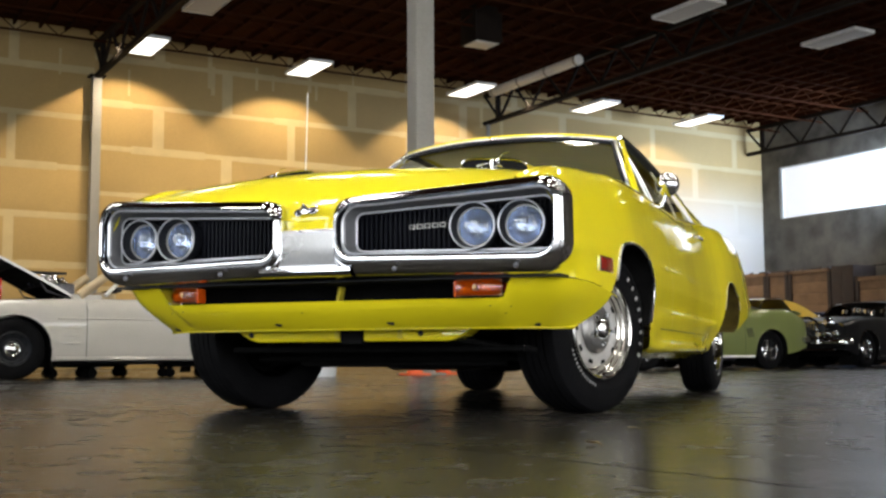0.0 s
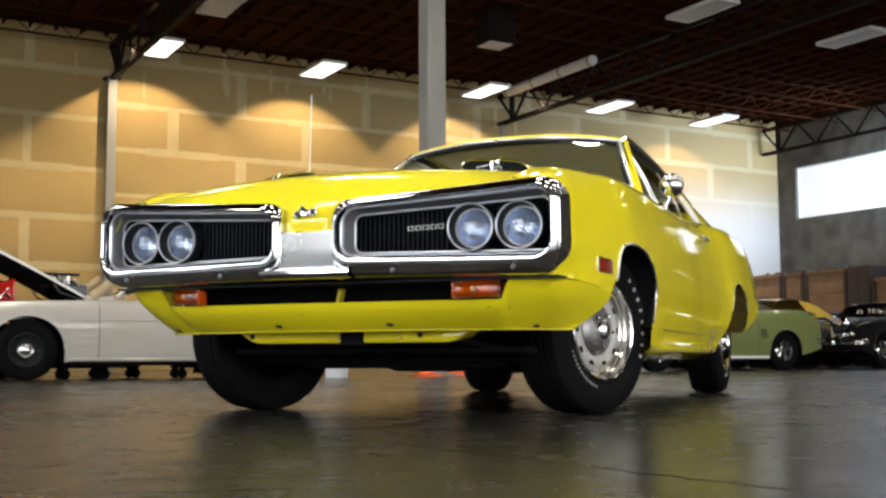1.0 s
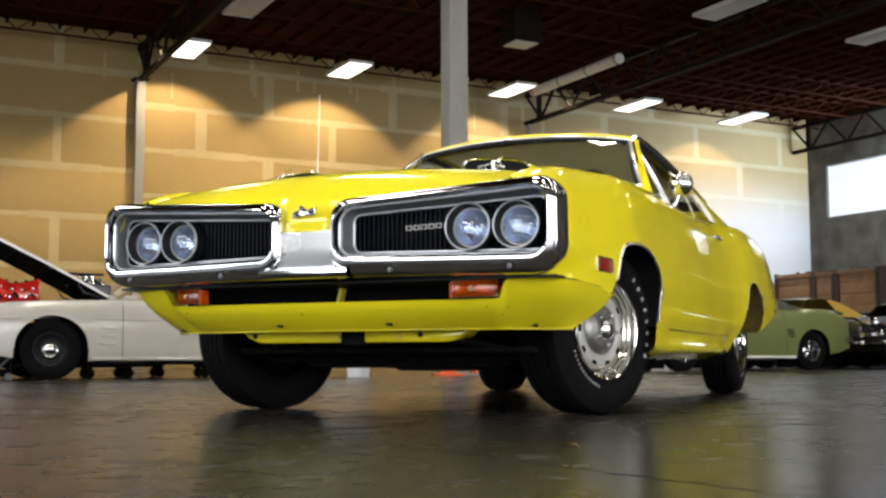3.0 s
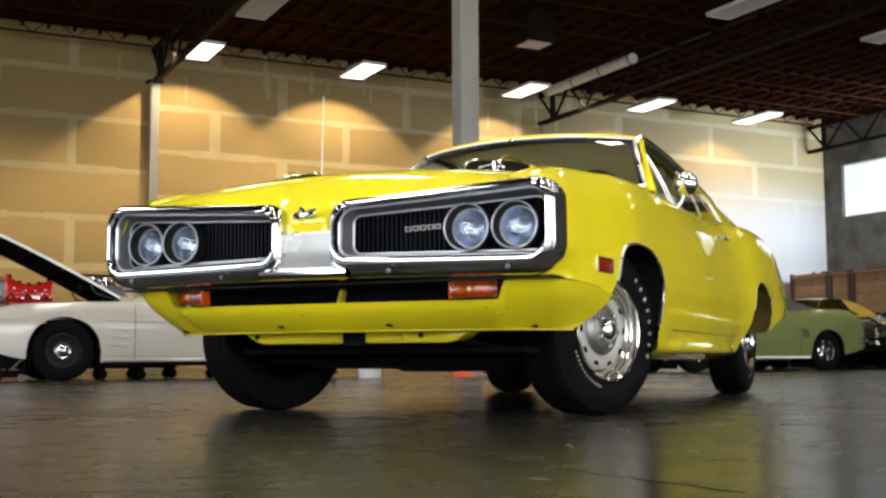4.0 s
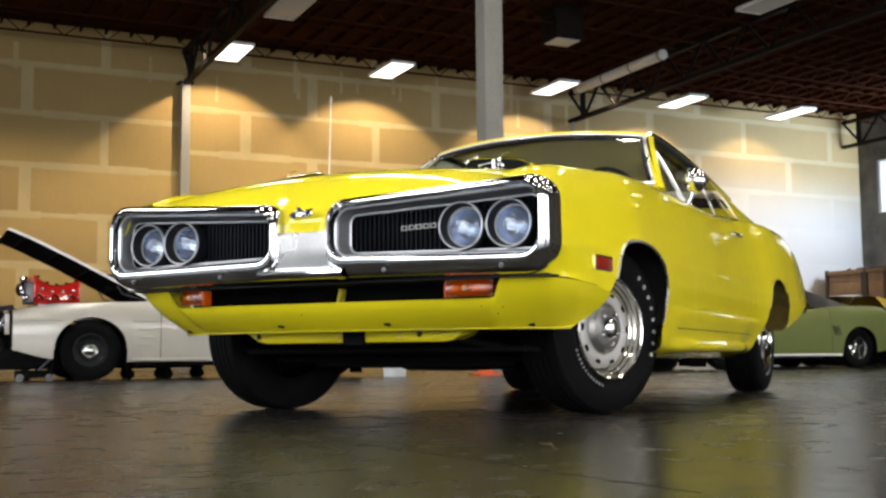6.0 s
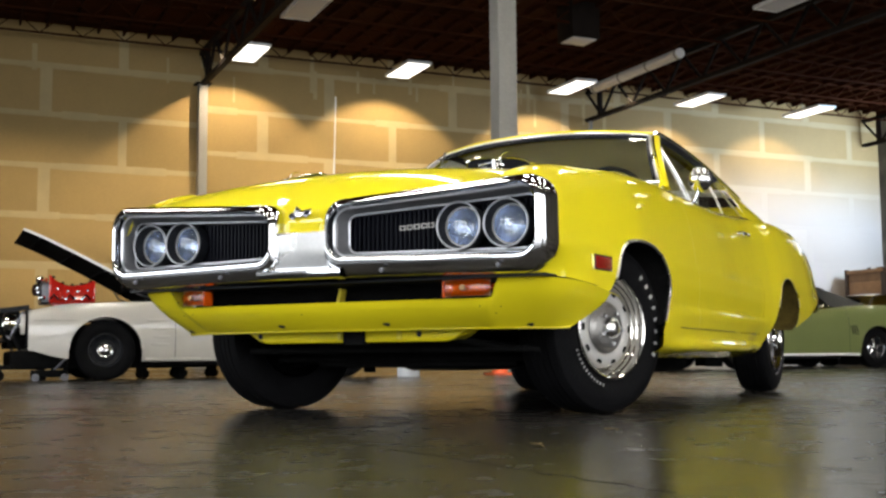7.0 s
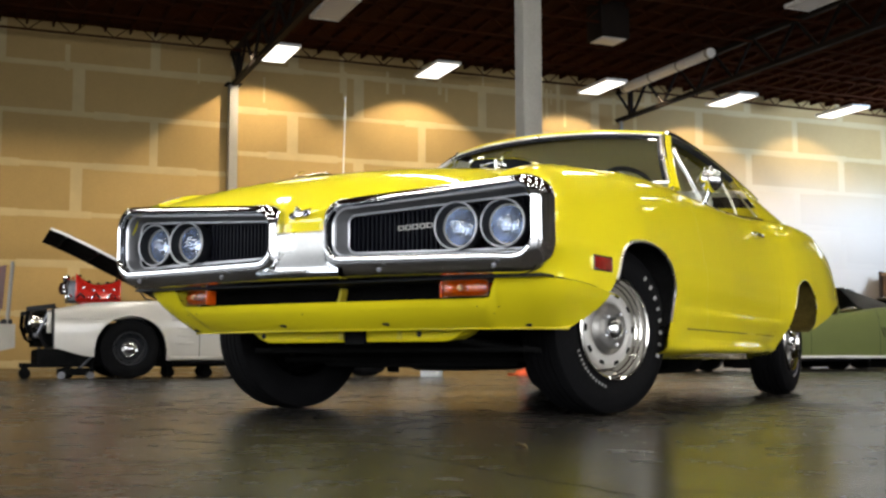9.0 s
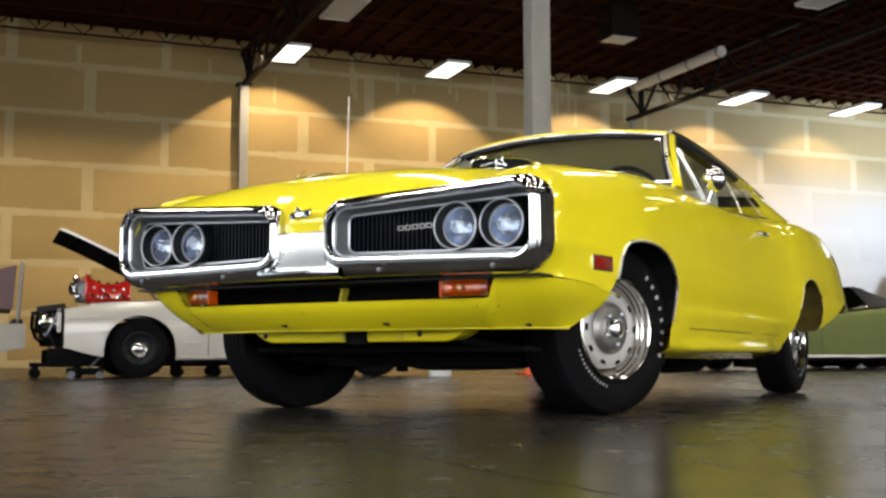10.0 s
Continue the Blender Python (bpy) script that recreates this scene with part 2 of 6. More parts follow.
def daylit_board_material(name, colour):
    """Board whose colour carries the daylight glow, with a soft, uneven edge towards the end wall."""
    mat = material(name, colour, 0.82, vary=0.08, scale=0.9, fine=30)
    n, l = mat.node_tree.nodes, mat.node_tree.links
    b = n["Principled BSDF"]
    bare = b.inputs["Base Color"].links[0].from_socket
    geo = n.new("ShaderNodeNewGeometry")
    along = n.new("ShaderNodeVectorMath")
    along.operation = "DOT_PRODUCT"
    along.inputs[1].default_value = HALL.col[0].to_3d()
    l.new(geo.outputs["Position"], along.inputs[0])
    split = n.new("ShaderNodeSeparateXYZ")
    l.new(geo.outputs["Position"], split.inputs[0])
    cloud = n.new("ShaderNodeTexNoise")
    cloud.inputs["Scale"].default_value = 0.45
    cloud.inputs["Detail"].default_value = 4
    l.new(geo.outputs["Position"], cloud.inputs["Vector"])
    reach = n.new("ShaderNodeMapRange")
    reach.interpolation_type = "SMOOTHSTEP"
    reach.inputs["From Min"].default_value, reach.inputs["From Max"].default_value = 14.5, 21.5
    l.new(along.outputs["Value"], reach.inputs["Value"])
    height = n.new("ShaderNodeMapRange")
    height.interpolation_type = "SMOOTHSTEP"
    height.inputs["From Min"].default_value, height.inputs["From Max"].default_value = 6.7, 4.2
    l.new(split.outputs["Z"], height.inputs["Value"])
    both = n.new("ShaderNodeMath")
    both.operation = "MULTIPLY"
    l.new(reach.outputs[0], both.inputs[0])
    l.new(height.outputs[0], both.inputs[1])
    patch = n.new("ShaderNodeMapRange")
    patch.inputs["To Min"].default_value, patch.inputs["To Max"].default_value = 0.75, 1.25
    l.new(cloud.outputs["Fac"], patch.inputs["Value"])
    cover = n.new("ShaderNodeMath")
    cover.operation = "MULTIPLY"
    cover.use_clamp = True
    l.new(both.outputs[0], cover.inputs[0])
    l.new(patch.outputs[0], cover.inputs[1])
    # pale daylight mixed into the board's own colour
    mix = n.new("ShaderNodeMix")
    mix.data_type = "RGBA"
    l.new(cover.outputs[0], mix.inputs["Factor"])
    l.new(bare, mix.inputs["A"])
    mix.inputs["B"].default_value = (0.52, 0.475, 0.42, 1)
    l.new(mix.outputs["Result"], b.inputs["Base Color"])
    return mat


M_DAYLIT_BOARD = daylit_board_material("sprayed_plasterboard", (0.40, 0.285, 0.125))
M_DAYLIT_MUD = daylit_board_material("sprayed_joint_compound", (0.48, 0.38, 0.21))

# ---- mesh helpers ----
def shade(me, angle=40):
    me.polygons.foreach_set("use_smooth", [True] * len(me.polygons))
    me.set_sharp_from_angle(angle=radians(angle))


def part(name, bm, mat, parent=None, label="", angle=40, normals=True):
    """Link a bmesh as one mesh object, under a thing or a part when parent is given."""
    if normals:
        bmesh.ops.recalc_face_normals(bm, faces=bm.faces)
    me = bpy.data.meshes.new(name)
    bm.to_mesh(me)
    bm.free()
    me.materials.append(mat)
    shade(me, angle)
    ob = new(name, me)
    if parent is not None:
        ob.parent = parent
    if label:
        ob["label"] = label
    return ob


def thing(name, label, category, m=None, group="", kind=""):
    ob = new(name)
    ob.empty_display_size = 0.2
    if m is not None:
        ob.matrix_world = m
    return tagged(ob, label, category, group, kind)


def share(ob, parent, m, name=None):
    """Another object on the same mesh."""
    o = new(name or ob.name.split(".")[0], ob.data)
    o.parent = parent
    o.matrix_basis = m
    if "label" in ob:
        o["label"] = ob["label"]
    return o


def add_box(bm, size, m=None, bevel=0.0):
    """A box of that size (x, y, z) centred on m, its edges rounded."""
    tmp = bmesh.new()
    bmesh.ops.create_cube(tmp, size=1.0)
    bmesh.ops.scale(tmp, vec=size, verts=tmp.verts)
    if bevel:
        bmesh.ops.bevel(tmp, geom=tmp.edges, offset=bevel, segments=2, affect="EDGES", profile=0.6)
    if m is not None:
        tmp.transform(m)
    join(bm, tmp)
    return bm


def join(bm, tmp):
    vs = {v: bm.verts.new(v.co) for v in tmp.verts}
    for f in tmp.faces:
        try:
            bm.faces.new([vs[v] for v in f.verts])
        except ValueError:
            pass
    tmp.free()


def box(size, m=None, bevel=0.0):
    return add_box(bmesh.new(), size, m, bevel)


def span(x0, x1, y0, y1, z0, z1, bevel=0.0, bm=None):
    return add_box(bm or bmesh.new(), (abs(x1 - x0), abs(y1 - y0), abs(z1 - z0)), Matrix.Translation(((x0 + x1) / 2, (y0 + y1) / 2, (z0 + z1) / 2)), bevel)


def add_grid(bm, rows, wrap_u=False, wrap_v=False):
    """A sheet through rows of points."""
    vs = [[bm.verts.new(p) for p in r] for r in rows]
    nu, nv = len(vs), len(vs[0])
    for i in range(nu if wrap_u else nu - 1):
        for j in range(nv if wrap_v else nv - 1):
            a, b = vs[i], vs[(i + 1) % nu]
            q = [a[j], a[(j + 1) % nv], b[(j + 1) % nv], b[j]]
            try:
                bm.faces.new(q)
            except ValueError:
                pass
    return vs


def grid(rows, wrap_u=False, wrap_v=False):
    bm = bmesh.new()
    add_grid(bm, rows, wrap_u, wrap_v)
    return bm


def add_lathe(bm, profile, n=48, m=None, closed=False):
    """Turn a profile of (radius, along) round the local x axis."""
    rows = []
    for r, x in profile:
        rows.append([Vector((x, r * math.cos(2 * math.pi * k / n), r * math.sin(2 * math.pi * k / n))) for k in range(n)])
    if m is not None:
        rows = [[m @ p for p in r] for r in rows]
    add_grid(bm, rows, wrap_u=closed, wrap_v=True)
    return bm


def lathe(profile, n=48, m=None, closed=False):
    return add_lathe(bmesh.new(), profile, n, m, closed)


def add_tube(bm, pts, r, n=10, closed=False, flat=1.0):
    """A round bar along points; r may be a list."""
    pts = [Vector(p) for p in pts]
    rows = []
    k = len(pts)
    side = None
    for i, p in enumerate(pts):
        a = pts[(i - 1) % k] if closed or i > 0 else p
        b = pts[(i + 1) % k] if closed or i < k - 1 else p
        d = (b - a).normalized()
        if side is None:
            side = d.orthogonal().normalized()
        side = (side - d * side.dot(d)).normalized()
        up = d.cross(side)
        rr = r[i] if isinstance(r, (list, tuple)) else r
        rows.append([p + side * rr * math.cos(2 * math.pi * j / n) + up * rr * flat * math.sin(2 * math.pi * j / n) for j in range(n)])
    vs = add_grid(bm, rows, wrap_u=closed, wrap_v=True)
    if not closed:
        bm.faces.new(vs[0])
        bm.faces.new(vs[-1])
    return bm


def tube(pts, r, n=10, closed=False, flat=1.0):
    return add_tube(bmesh.new(), pts, r, n, closed, flat)


def curve(*table):
    """A smooth line through (at, value) pairs."""
    xs = np.array([t[0] for t in table], float)
    ys = np.array([t[1] for t in table], float)
    h = np.diff(xs)
    s = np.diff(ys) / h
    m = np.zeros(len(xs))
    m[0], m[-1] = s[0], s[-1]
    for i in range(1, len(xs) - 1):
        if s[i - 1] * s[i] > 0:
            w1, w2 = 2 * h[i] + h[i - 1], h[i] + 2 * h[i - 1]
            m[i] = (w1 + w2) / (w1 / s[i - 1] + w2 / s[i])

    def at(x):
        x = min(max(x, xs[0]), xs[-1])
        i = int(min(max(np.searchsorted(xs, x) - 1, 0), len(h) - 1))
        t = (x - xs[i]) / h[i]
        return float((1 + 2 * t) * (1 - t) ** 2 * ys[i] + t * (1 - t) ** 2 * h[i] * m[i] + t * t * (3 - 2 * t) * ys[i + 1] + t * t * (t - 1) * h[i] * m[i + 1])
    return at


def spread(a, b, n):
    return [a + (b - a) * i / (n - 1) for i in range(n)]


def rounded(corners, radii, n=8):
    """A closed outline in two dimensions with rounded corners: n points on each corner."""
    out = []
    k = len(corners)
    for i in range(k):
        p = Vector(corners[i]).to_2d() if len(corners[i]) > 2 else Vector(corners[i])
        a = (Vector(corners[i - 1]) - p).normalized()
        b = (Vector(corners[(i + 1) % k]) - p).normalized()
        ang = a.angle(b)
        cut = radii[i] / math.tan(ang / 2)
        c = p + (a + b).normalized() * (radii[i] / math.sin(ang / 2))
        s, e = p + a * cut - c, p + b * cut - c
        for j in range(n):
            t = j / (n - 1)
            v = (s * (1 - t) + e * t)
            out.append(c + v.normalized() * radii[i])
    return out


def resample(pts, step, closed=True):
    """Even points along an outline."""
    out = []
    k = len(pts)
    for i in range(k if closed else k - 1):
        a, b = pts[i], pts[(i + 1) % k]
        m = max(1, int(round((b - a).length / step)))
        out += [a.lerp(b, j / m) for j in range(m)]
    if not closed:
        out.append(pts[-1])
    return out


def inside(poly, y, z):
    hit = False
    k = len(poly)
    for i in range(k):
        (y0, z0), (y1, z1) = poly[i], poly[i - 1]
        if (z0 > z) != (z1 > z) and y < (y1 - y0) * (z - z0) / (z1 - z0) + y0:
            hit = not hit
    return hit


def nearest(poly, y, z):
    best = None
    for i in range(len(poly) - 1):
        (y0, z0), (y1, z1) = poly[i], poly[i + 1]
        dy, dz = y1 - y0, z1 - z0
        t = min(1, max(0, ((y - y0) * dy + (z - z0) * dz) / (dy * dy + dz * dz)))
        q = (y0 + dy * t, z0 + dz * t)
        d = (q[0] - y) ** 2 + (q[1] - z) ** 2
        if best is None or d < best[0]:
            best = (d, q)
    return best[1]


def cut_arches(bm, polys, side_x):
    """Take the faces inside the wheel openings away and draw the rim of the hole onto the opening's line."""
    gone = [f for f in bm.faces if any(inside(p, f.calc_center_median().y, f.calc_center_median().z) for p in polys)]
    edge = {v for f in gone for v in f.verts if any(g not in gone_set for g in v.link_faces)} if (gone_set := set(gone)) else set()
    bmesh.ops.delete(bm, geom=gone, context="FACES")
    for v in edge:
        if not v.is_valid:
            continue
        y, z = min((nearest(p, v.co.y, v.co.z) for p in polys), key=lambda q: (q[0] - v.co.y) ** 2 + (q[1] - v.co.z) ** 2)
        if (y - v.co.y) ** 2 + (z - v.co.z) ** 2 < 0.035 ** 2:
            sx = 1 if v.co.x > 0 else -1
            v.co.y, v.co.z = y, z
            v.co.x = sx * side_x(y, z)


def smooth_line(pts, n=6):
    """Catmull-Rom through 2D points, open."""
    out = []
    k = len(pts)
    for i in range(k - 1):
        p0, p1, p2, p3 = (Vector(pts[max(i - 1, 0)]), Vector(pts[i]), Vector(pts[i + 1]), Vector(pts[min(i + 2, k - 1)]))
        for j in range(n):
            t = j / n
            out.append(0.5 * ((2 * p1) + (p2 - p0) * t + (2 * p0 - 5 * p1 + 4 * p2 - p3) * t * t + (3 * p1 - p0 - 3 * p2 + p3) * t ** 3))
    out.append(Vector(pts[-1]))
    return out

# ---- the hall ----
def in_hall(name, bm, mat, label="", category="", kind="structure", angle=30):
    ob = part(name, bm, mat, None, label, angle)
    ob.matrix_world = HALL
    return tagged(ob, label, category, "", kind)


def hspan(s0, s1, d0, d1, z0, z1, bevel=0.0, bm=None):
    return span(s0, s1, WALL - d0, WALL - d1, z0, z1, bevel, bm)


floor = in_hall("floor", hspan(SIDE - 0.3, END + 0.3, -0.3, DEEP + 0.3, -0.25, 0.0), M_FLOOR, "dark grey sealed concrete floor with worn gloss", "floor")
wall_back = in_hall("wall_back", hspan(SIDE - 0.3, END, -0.35, -0.02, 0.0, ROOF + 0.6), M_MUD, "tall plasterboard wall with pale taped joints", "wall")
# end wall, with the high window through it
W0, W1, WZ0, WZ1 = 0.80, 7.2, 4.93, 6.72
bm = hspan(END, END + 0.3, -0.35, W0, 0, ROOF + 0.6)
hspan(END, END + 0.3, W1, DEEP + 0.3, 0, ROOF + 0.6, bm=bm)
hspan(END, END + 0.3, W0, W1, 0, WZ0, bm=bm)
hspan(END, END + 0.3, W0, W1, WZ1, ROOF + 0.6, bm=bm)
wall_end = in_hall("wall_end", bm, M_BLOCK, "bare grey concrete wall with one high window", "wall")
# the unseen wall that the car faces, with an added long high window over two open doors
D0, D1, DZ = 14.4, 35.6, 4.7
bm = hspan(SIDE - 0.3, SIDE, -0.3, D0, 0, ROOF + 0.6)
hspan(SIDE - 0.3, SIDE, D1, DEEP, 0, ROOF + 0.6, bm=bm)
hspan(SIDE - 0.3, SIDE, D0, D1, 7.0, ROOF + 0.6, bm=bm)
hspan(SIDE - 0.3, SIDE, D0, D1, 4.3, 4.65, bm=bm)
for a, b in ((D0, 15.0), (24.0, 30.2), (35.2, D1)):
    hspan(SIDE - 0.3, SIDE, a, b, 0, 4.3, bm=bm)
wall_far = in_hall("wall_far_side", bm, M_PALE_WALL, "unseen pale wall with added high window and doors lighting the car", "wall")
bm = hspan(SIDE - 0.3, -8.0, DEEP, DEEP + 0.3, 0, ROOF + 0.6)
hspan(6.0, 11.0, DEEP, DEEP + 0.3, 0, ROOF + 0.6, bm=bm)
hspan(21.0, END + 0.3, DEEP, DEEP + 0.3, 0, ROOF + 0.6, bm=bm)
hspan(-8.0, 6.0, DEEP, DEEP + 0.3, DZ, ROOF + 0.6, bm=bm)
hspan(11.0, 21.0, DEEP, DEEP + 0.3, DZ, ROOF + 0.6, bm=bm)
wall_door = in_hall("wall_opposite", bm, M_PALE_WALL, "unseen pale wall with two roll-up doors added for light", "wall")
# unseen glowing sheet, added behind the roll-up doors
in_hall("backdrop_street", hspan(-12.0, 24.0, DEEP + 2.0, DEEP + 2.1, -0.2, 7.5), M_DOOR_GLOW, "glowing backdrop added behind the unseen open doors", "backdrop")
win = tagged(new("window_1"), "wide high window, blown out white by daylight", "window", "", "structure")
win.matrix_world = HALL
part("pane", hspan(END + 0.16, END + 0.17, W0 + 0.05, W1 - 0.05, WZ0 + 0.05, WZ1 - 0.05), M_DAY, win, "white daylight pane")
bm = hspan(END + 0.10, END + 0.20, W0, W1, WZ0, WZ0 + 0.05)
hspan(END + 0.10, END + 0.20, W0, W1, WZ1 - 0.05, WZ1, bm=bm)
hspan(END + 0.10, END + 0.20, W0, W0 + 0.05, WZ0, WZ1, bm=bm)
hspan(END + 0.10, END + 0.20, W1 - 0.05, W1, WZ0, WZ1, bm=bm)
part("window_frame", bm, M_WHITE_METAL, win)
# unseen window, added as light on the car's front
far = tagged(new("window_2"), "long unseen high window added to light the car", "window", "", "structure")
far.matrix_world = HALL
for k in range(7):
    a = D0 + (D1 - D0) * k / 7
    part("pane", hspan(SIDE - 0.17, SIDE - 0.16, a + 0.04, a + (D1 - D0) / 7 - 0.04, 4.70, 6.95), M_WINDOW_GLOW, far, "white daylight pane")
    part("mullion", hspan(SIDE - 0.2, SIDE - 0.1, a - 0.04, a + 0.04, 4.65, 7.0), M_WHITE_METAL, far)
# unseen glowing sheet, added behind the doors ahead of the car
in_hall("backdrop_yard", hspan(SIDE - 2.1, SIDE - 2.0, D0 - 2, D1 + 2, -0.2, 4.6), M_DOOR_GLOW, "glowing backdrop added outside two unseen doors ahead", "backdrop")
# form-tie marks and pour lines on the concrete
bm = bmesh.new()
for z in (3.05, 7.4):
    hspan(END - 0.006, END, 0.0, DEEP, z, z + 0.03, bm=bm)
for d in (9.2, 18.4, 27.6):
    hspan(END - 0.006, END, d, d + 0.03, 0, ROOF, bm=bm)
lines = part("pour_line", bm, M_GIRDER, wall_end)

# plasterboard sheets, 12 by 4 feet, staggered, with wide taped joints
SHEET, TALL = 3.66, 1.22
sheet_me = {}


def sheet(s0, s1, z0, z1):
    # sheets nearer the end wall take the painted daylight glow
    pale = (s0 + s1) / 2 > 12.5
    key = (round(s1 - s0, 2), round(z1 - z0, 2), pale)
    m = Matrix.Translation(((s0 + s1) / 2, WALL + 0.008, (z0 + z1) / 2))
    if key not in sheet_me:
        ob = part("plasterboard_sheet", box((s1 - s0 - 0.004, 0.024, z1 - z0 - 0.004), None, 0.003), M_DAYLIT_BOARD if pale else M_BOARD, wall_back)
        sheet_me[key] = ob
        ob.matrix_basis = m
        return
    share(sheet_me[key], wall_back, m)


def sheets(s_from, s_to, z_rows, first):
    tape, pale_tape = bmesh.new(), bmesh.new()
    for k in range(len(z_rows) - 1):
        z0, z1 = z_rows[k], z_rows[k + 1]
        s = first + (SHEET / 2 if k % 2 else 0)
        cuts = [s_from] + [c for c in (s + SHEET * i for i in range(-14, 14)) if s_from + 0.2 < c < s_to - 0.2] + [s_to]
        for a, b in zip(cuts, cuts[1:]):
            sheet(a, b, z0, z1)
        for c in cuts[1:-1]:
            w = 0.10 + 0.05 * random.random()
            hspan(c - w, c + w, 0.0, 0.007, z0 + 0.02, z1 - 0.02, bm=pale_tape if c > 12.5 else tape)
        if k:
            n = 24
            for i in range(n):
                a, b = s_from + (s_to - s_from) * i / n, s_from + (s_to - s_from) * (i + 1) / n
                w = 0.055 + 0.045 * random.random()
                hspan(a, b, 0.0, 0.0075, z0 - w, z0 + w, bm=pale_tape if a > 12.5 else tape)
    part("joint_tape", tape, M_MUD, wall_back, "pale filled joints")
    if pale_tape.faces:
        part("joint_tape", pale_tape, M_DAYLIT_MUD, wall_back, "joints with the daylight glow put into their colour")


sheets(SIDE, 4.28, [0.0, 0.10, 1.30, 2.51, 3.72, 4.93, 6.20, 7.40, ROOF], 0.52)
sheets(4.28, END, [0.0, 0.72, 1.94, 3.14, 4.34, 5.50, 6.64, 7.80, ROOF], 5.92 - SHEET / 2)
# narrow filled seams high on the wall
bm = bmesh.new()
for i in range(18):
    s = random.uniform(-3, 18)
    w, h = random.uniform(0.05, 0.12), random.uniform(0.4, 1.0)
    z = random.uniform(6.75, 7.6)
    hspan(s, s + w, 0.0, 0.009, z, z + h, bm=bm)
part("filled_seam", bm, M_MUD, wall_back)

# roof deck and joists, girders on posts
ceiling = in_hall("ceiling", hspan(SIDE - 0.3, END + 0.3, -0.3, DEEP + 0.3, ROOF, ROOF + 0.25), M_DECK, "dark brown timber roof deck", "ceiling")


def open_web(bm, a, b, z0, z1, bays, r):
    """A lattice beam from a to b between two heights."""
    a, b = Vector(a), Vector(b)
    side = Vector((0, 0, 1)).cross(b - a).normalized()
    for z in (z0, z1):
        c = (a + b) / 2
        ang = math.atan2((b - a).y, (b - a).x)
        add_box(bm, ((b - a).length, r * 2.4, r * 2), Matrix.Translation((c.x, c.y, z)) @ Matrix.Rotation(ang, 4, "Z"))
    for k in range(bays):
        p, q = a.lerp(b, k / bays), a.lerp(b, (k + 1) / bays)
        m = (p + q) / 2
        add_tube(bm, [(p.x, p.y, z1), (m.x, m.y, z0)], r * 0.8, 4)
        add_tube(bm, [(m.x, m.y, z0), (q.x, q.y, z1)], r * 0.8, 4)


GIRDERS = (-7.2, 4.28, 15.8, 26.6)
for s in GIRDERS:
    bm = bmesh.new()
    open_web(bm, (s, WALL - 0.1, 0), (s, WALL - DEEP, 0), 7.22, 8.05, 24, 0.055)
    for d in (0.8, 15.7, 30.0):
        hspan(s - 0.06, s + 0.06, d - 0.06, d + 0.06, 7.2, 8.1, bm=bm)
    in_hall("roof_girder", bm, M_GIRDER, "dark painted steel lattice girder", "girder", "structure")
joist = None
for d in np.arange(0.9, DEEP - 0.5, 1.85):
    d = float(d)
    if joist is None:
        bm = bmesh.new()
        open_web(bm, (SIDE, 0, 0), (END, 0, 0), 7.95, 8.36, 44, 0.022)
        joist = in_hall("roof_joist", bm, M_JOIST, "rust red open-web roof joist", "joist", "structure")
        joist.matrix_world = HALL @ Matrix.Translation((0, WALL - d, 0))
    else:
        o = new("roof_joist", joist.data)
        tagged(o, joist["label"], "joist", "", "structure")
        o.matrix_world = HALL @ Matrix.Translation((0, WALL - d, 0))
# deck boards: shallow ribs under the deck
bm = bmesh.new()
for s in np.arange(SIDE, END, 0.61):
    hspan(float(s), float(s) + 0.045, 0, DEEP, ROOF - 0.13, ROOF, bm=bm)
part("deck_rib", bm, M_JOIST, ceiling)


def post(s, d, w, label):
    """Boxed steel column with a base plate and cap."""
    ob = tagged(new("column"), label, "column", "roof columns", "structure")
    ob.matrix_world = HALL @ Matrix.Translation((s, WALL - d, 0))
    part("shaft", box((w, w, 7.2), Matrix.Translation((0, 0, 3.62)), 0.02), M_POST, ob)
    part("base_plate", box((w + 0.2, w + 0.2, 0.03), Matrix.Translation((0, 0, 0.015)), 0.004), M_POST, ob)
    part("cap_plate", box((w + 0.16, w + 0.16, 0.03), Matrix.Translation((0, 0, 7.22)), 0.004), M_GIRDER, ob)


post(4.28, 0.25, 0.23, "slim grey steel column against the wall")
post(4.91, 15.66, 0.27, "grey boxed steel column carrying the roof girder")
post(15.8, 0.25, 0.10, "thin dark steel post against the wall")


# fluorescent fixtures: white enamelled box, open below, with a glowing panel
def fixture(s, d, z, label, group):
    ob = thing("ceiling_light", label, "ceiling light", HALL @ Matrix.Translation((s, WALL - d, z)), group)
    return ob


panels = {}


def panel(me, mat):
    """The diffuser's mesh with another glow."""
    if mat.name not in panels:
        panels[mat.name] = me.copy()
        panels[mat.name].materials[0] = mat
    return panels[mat.name]


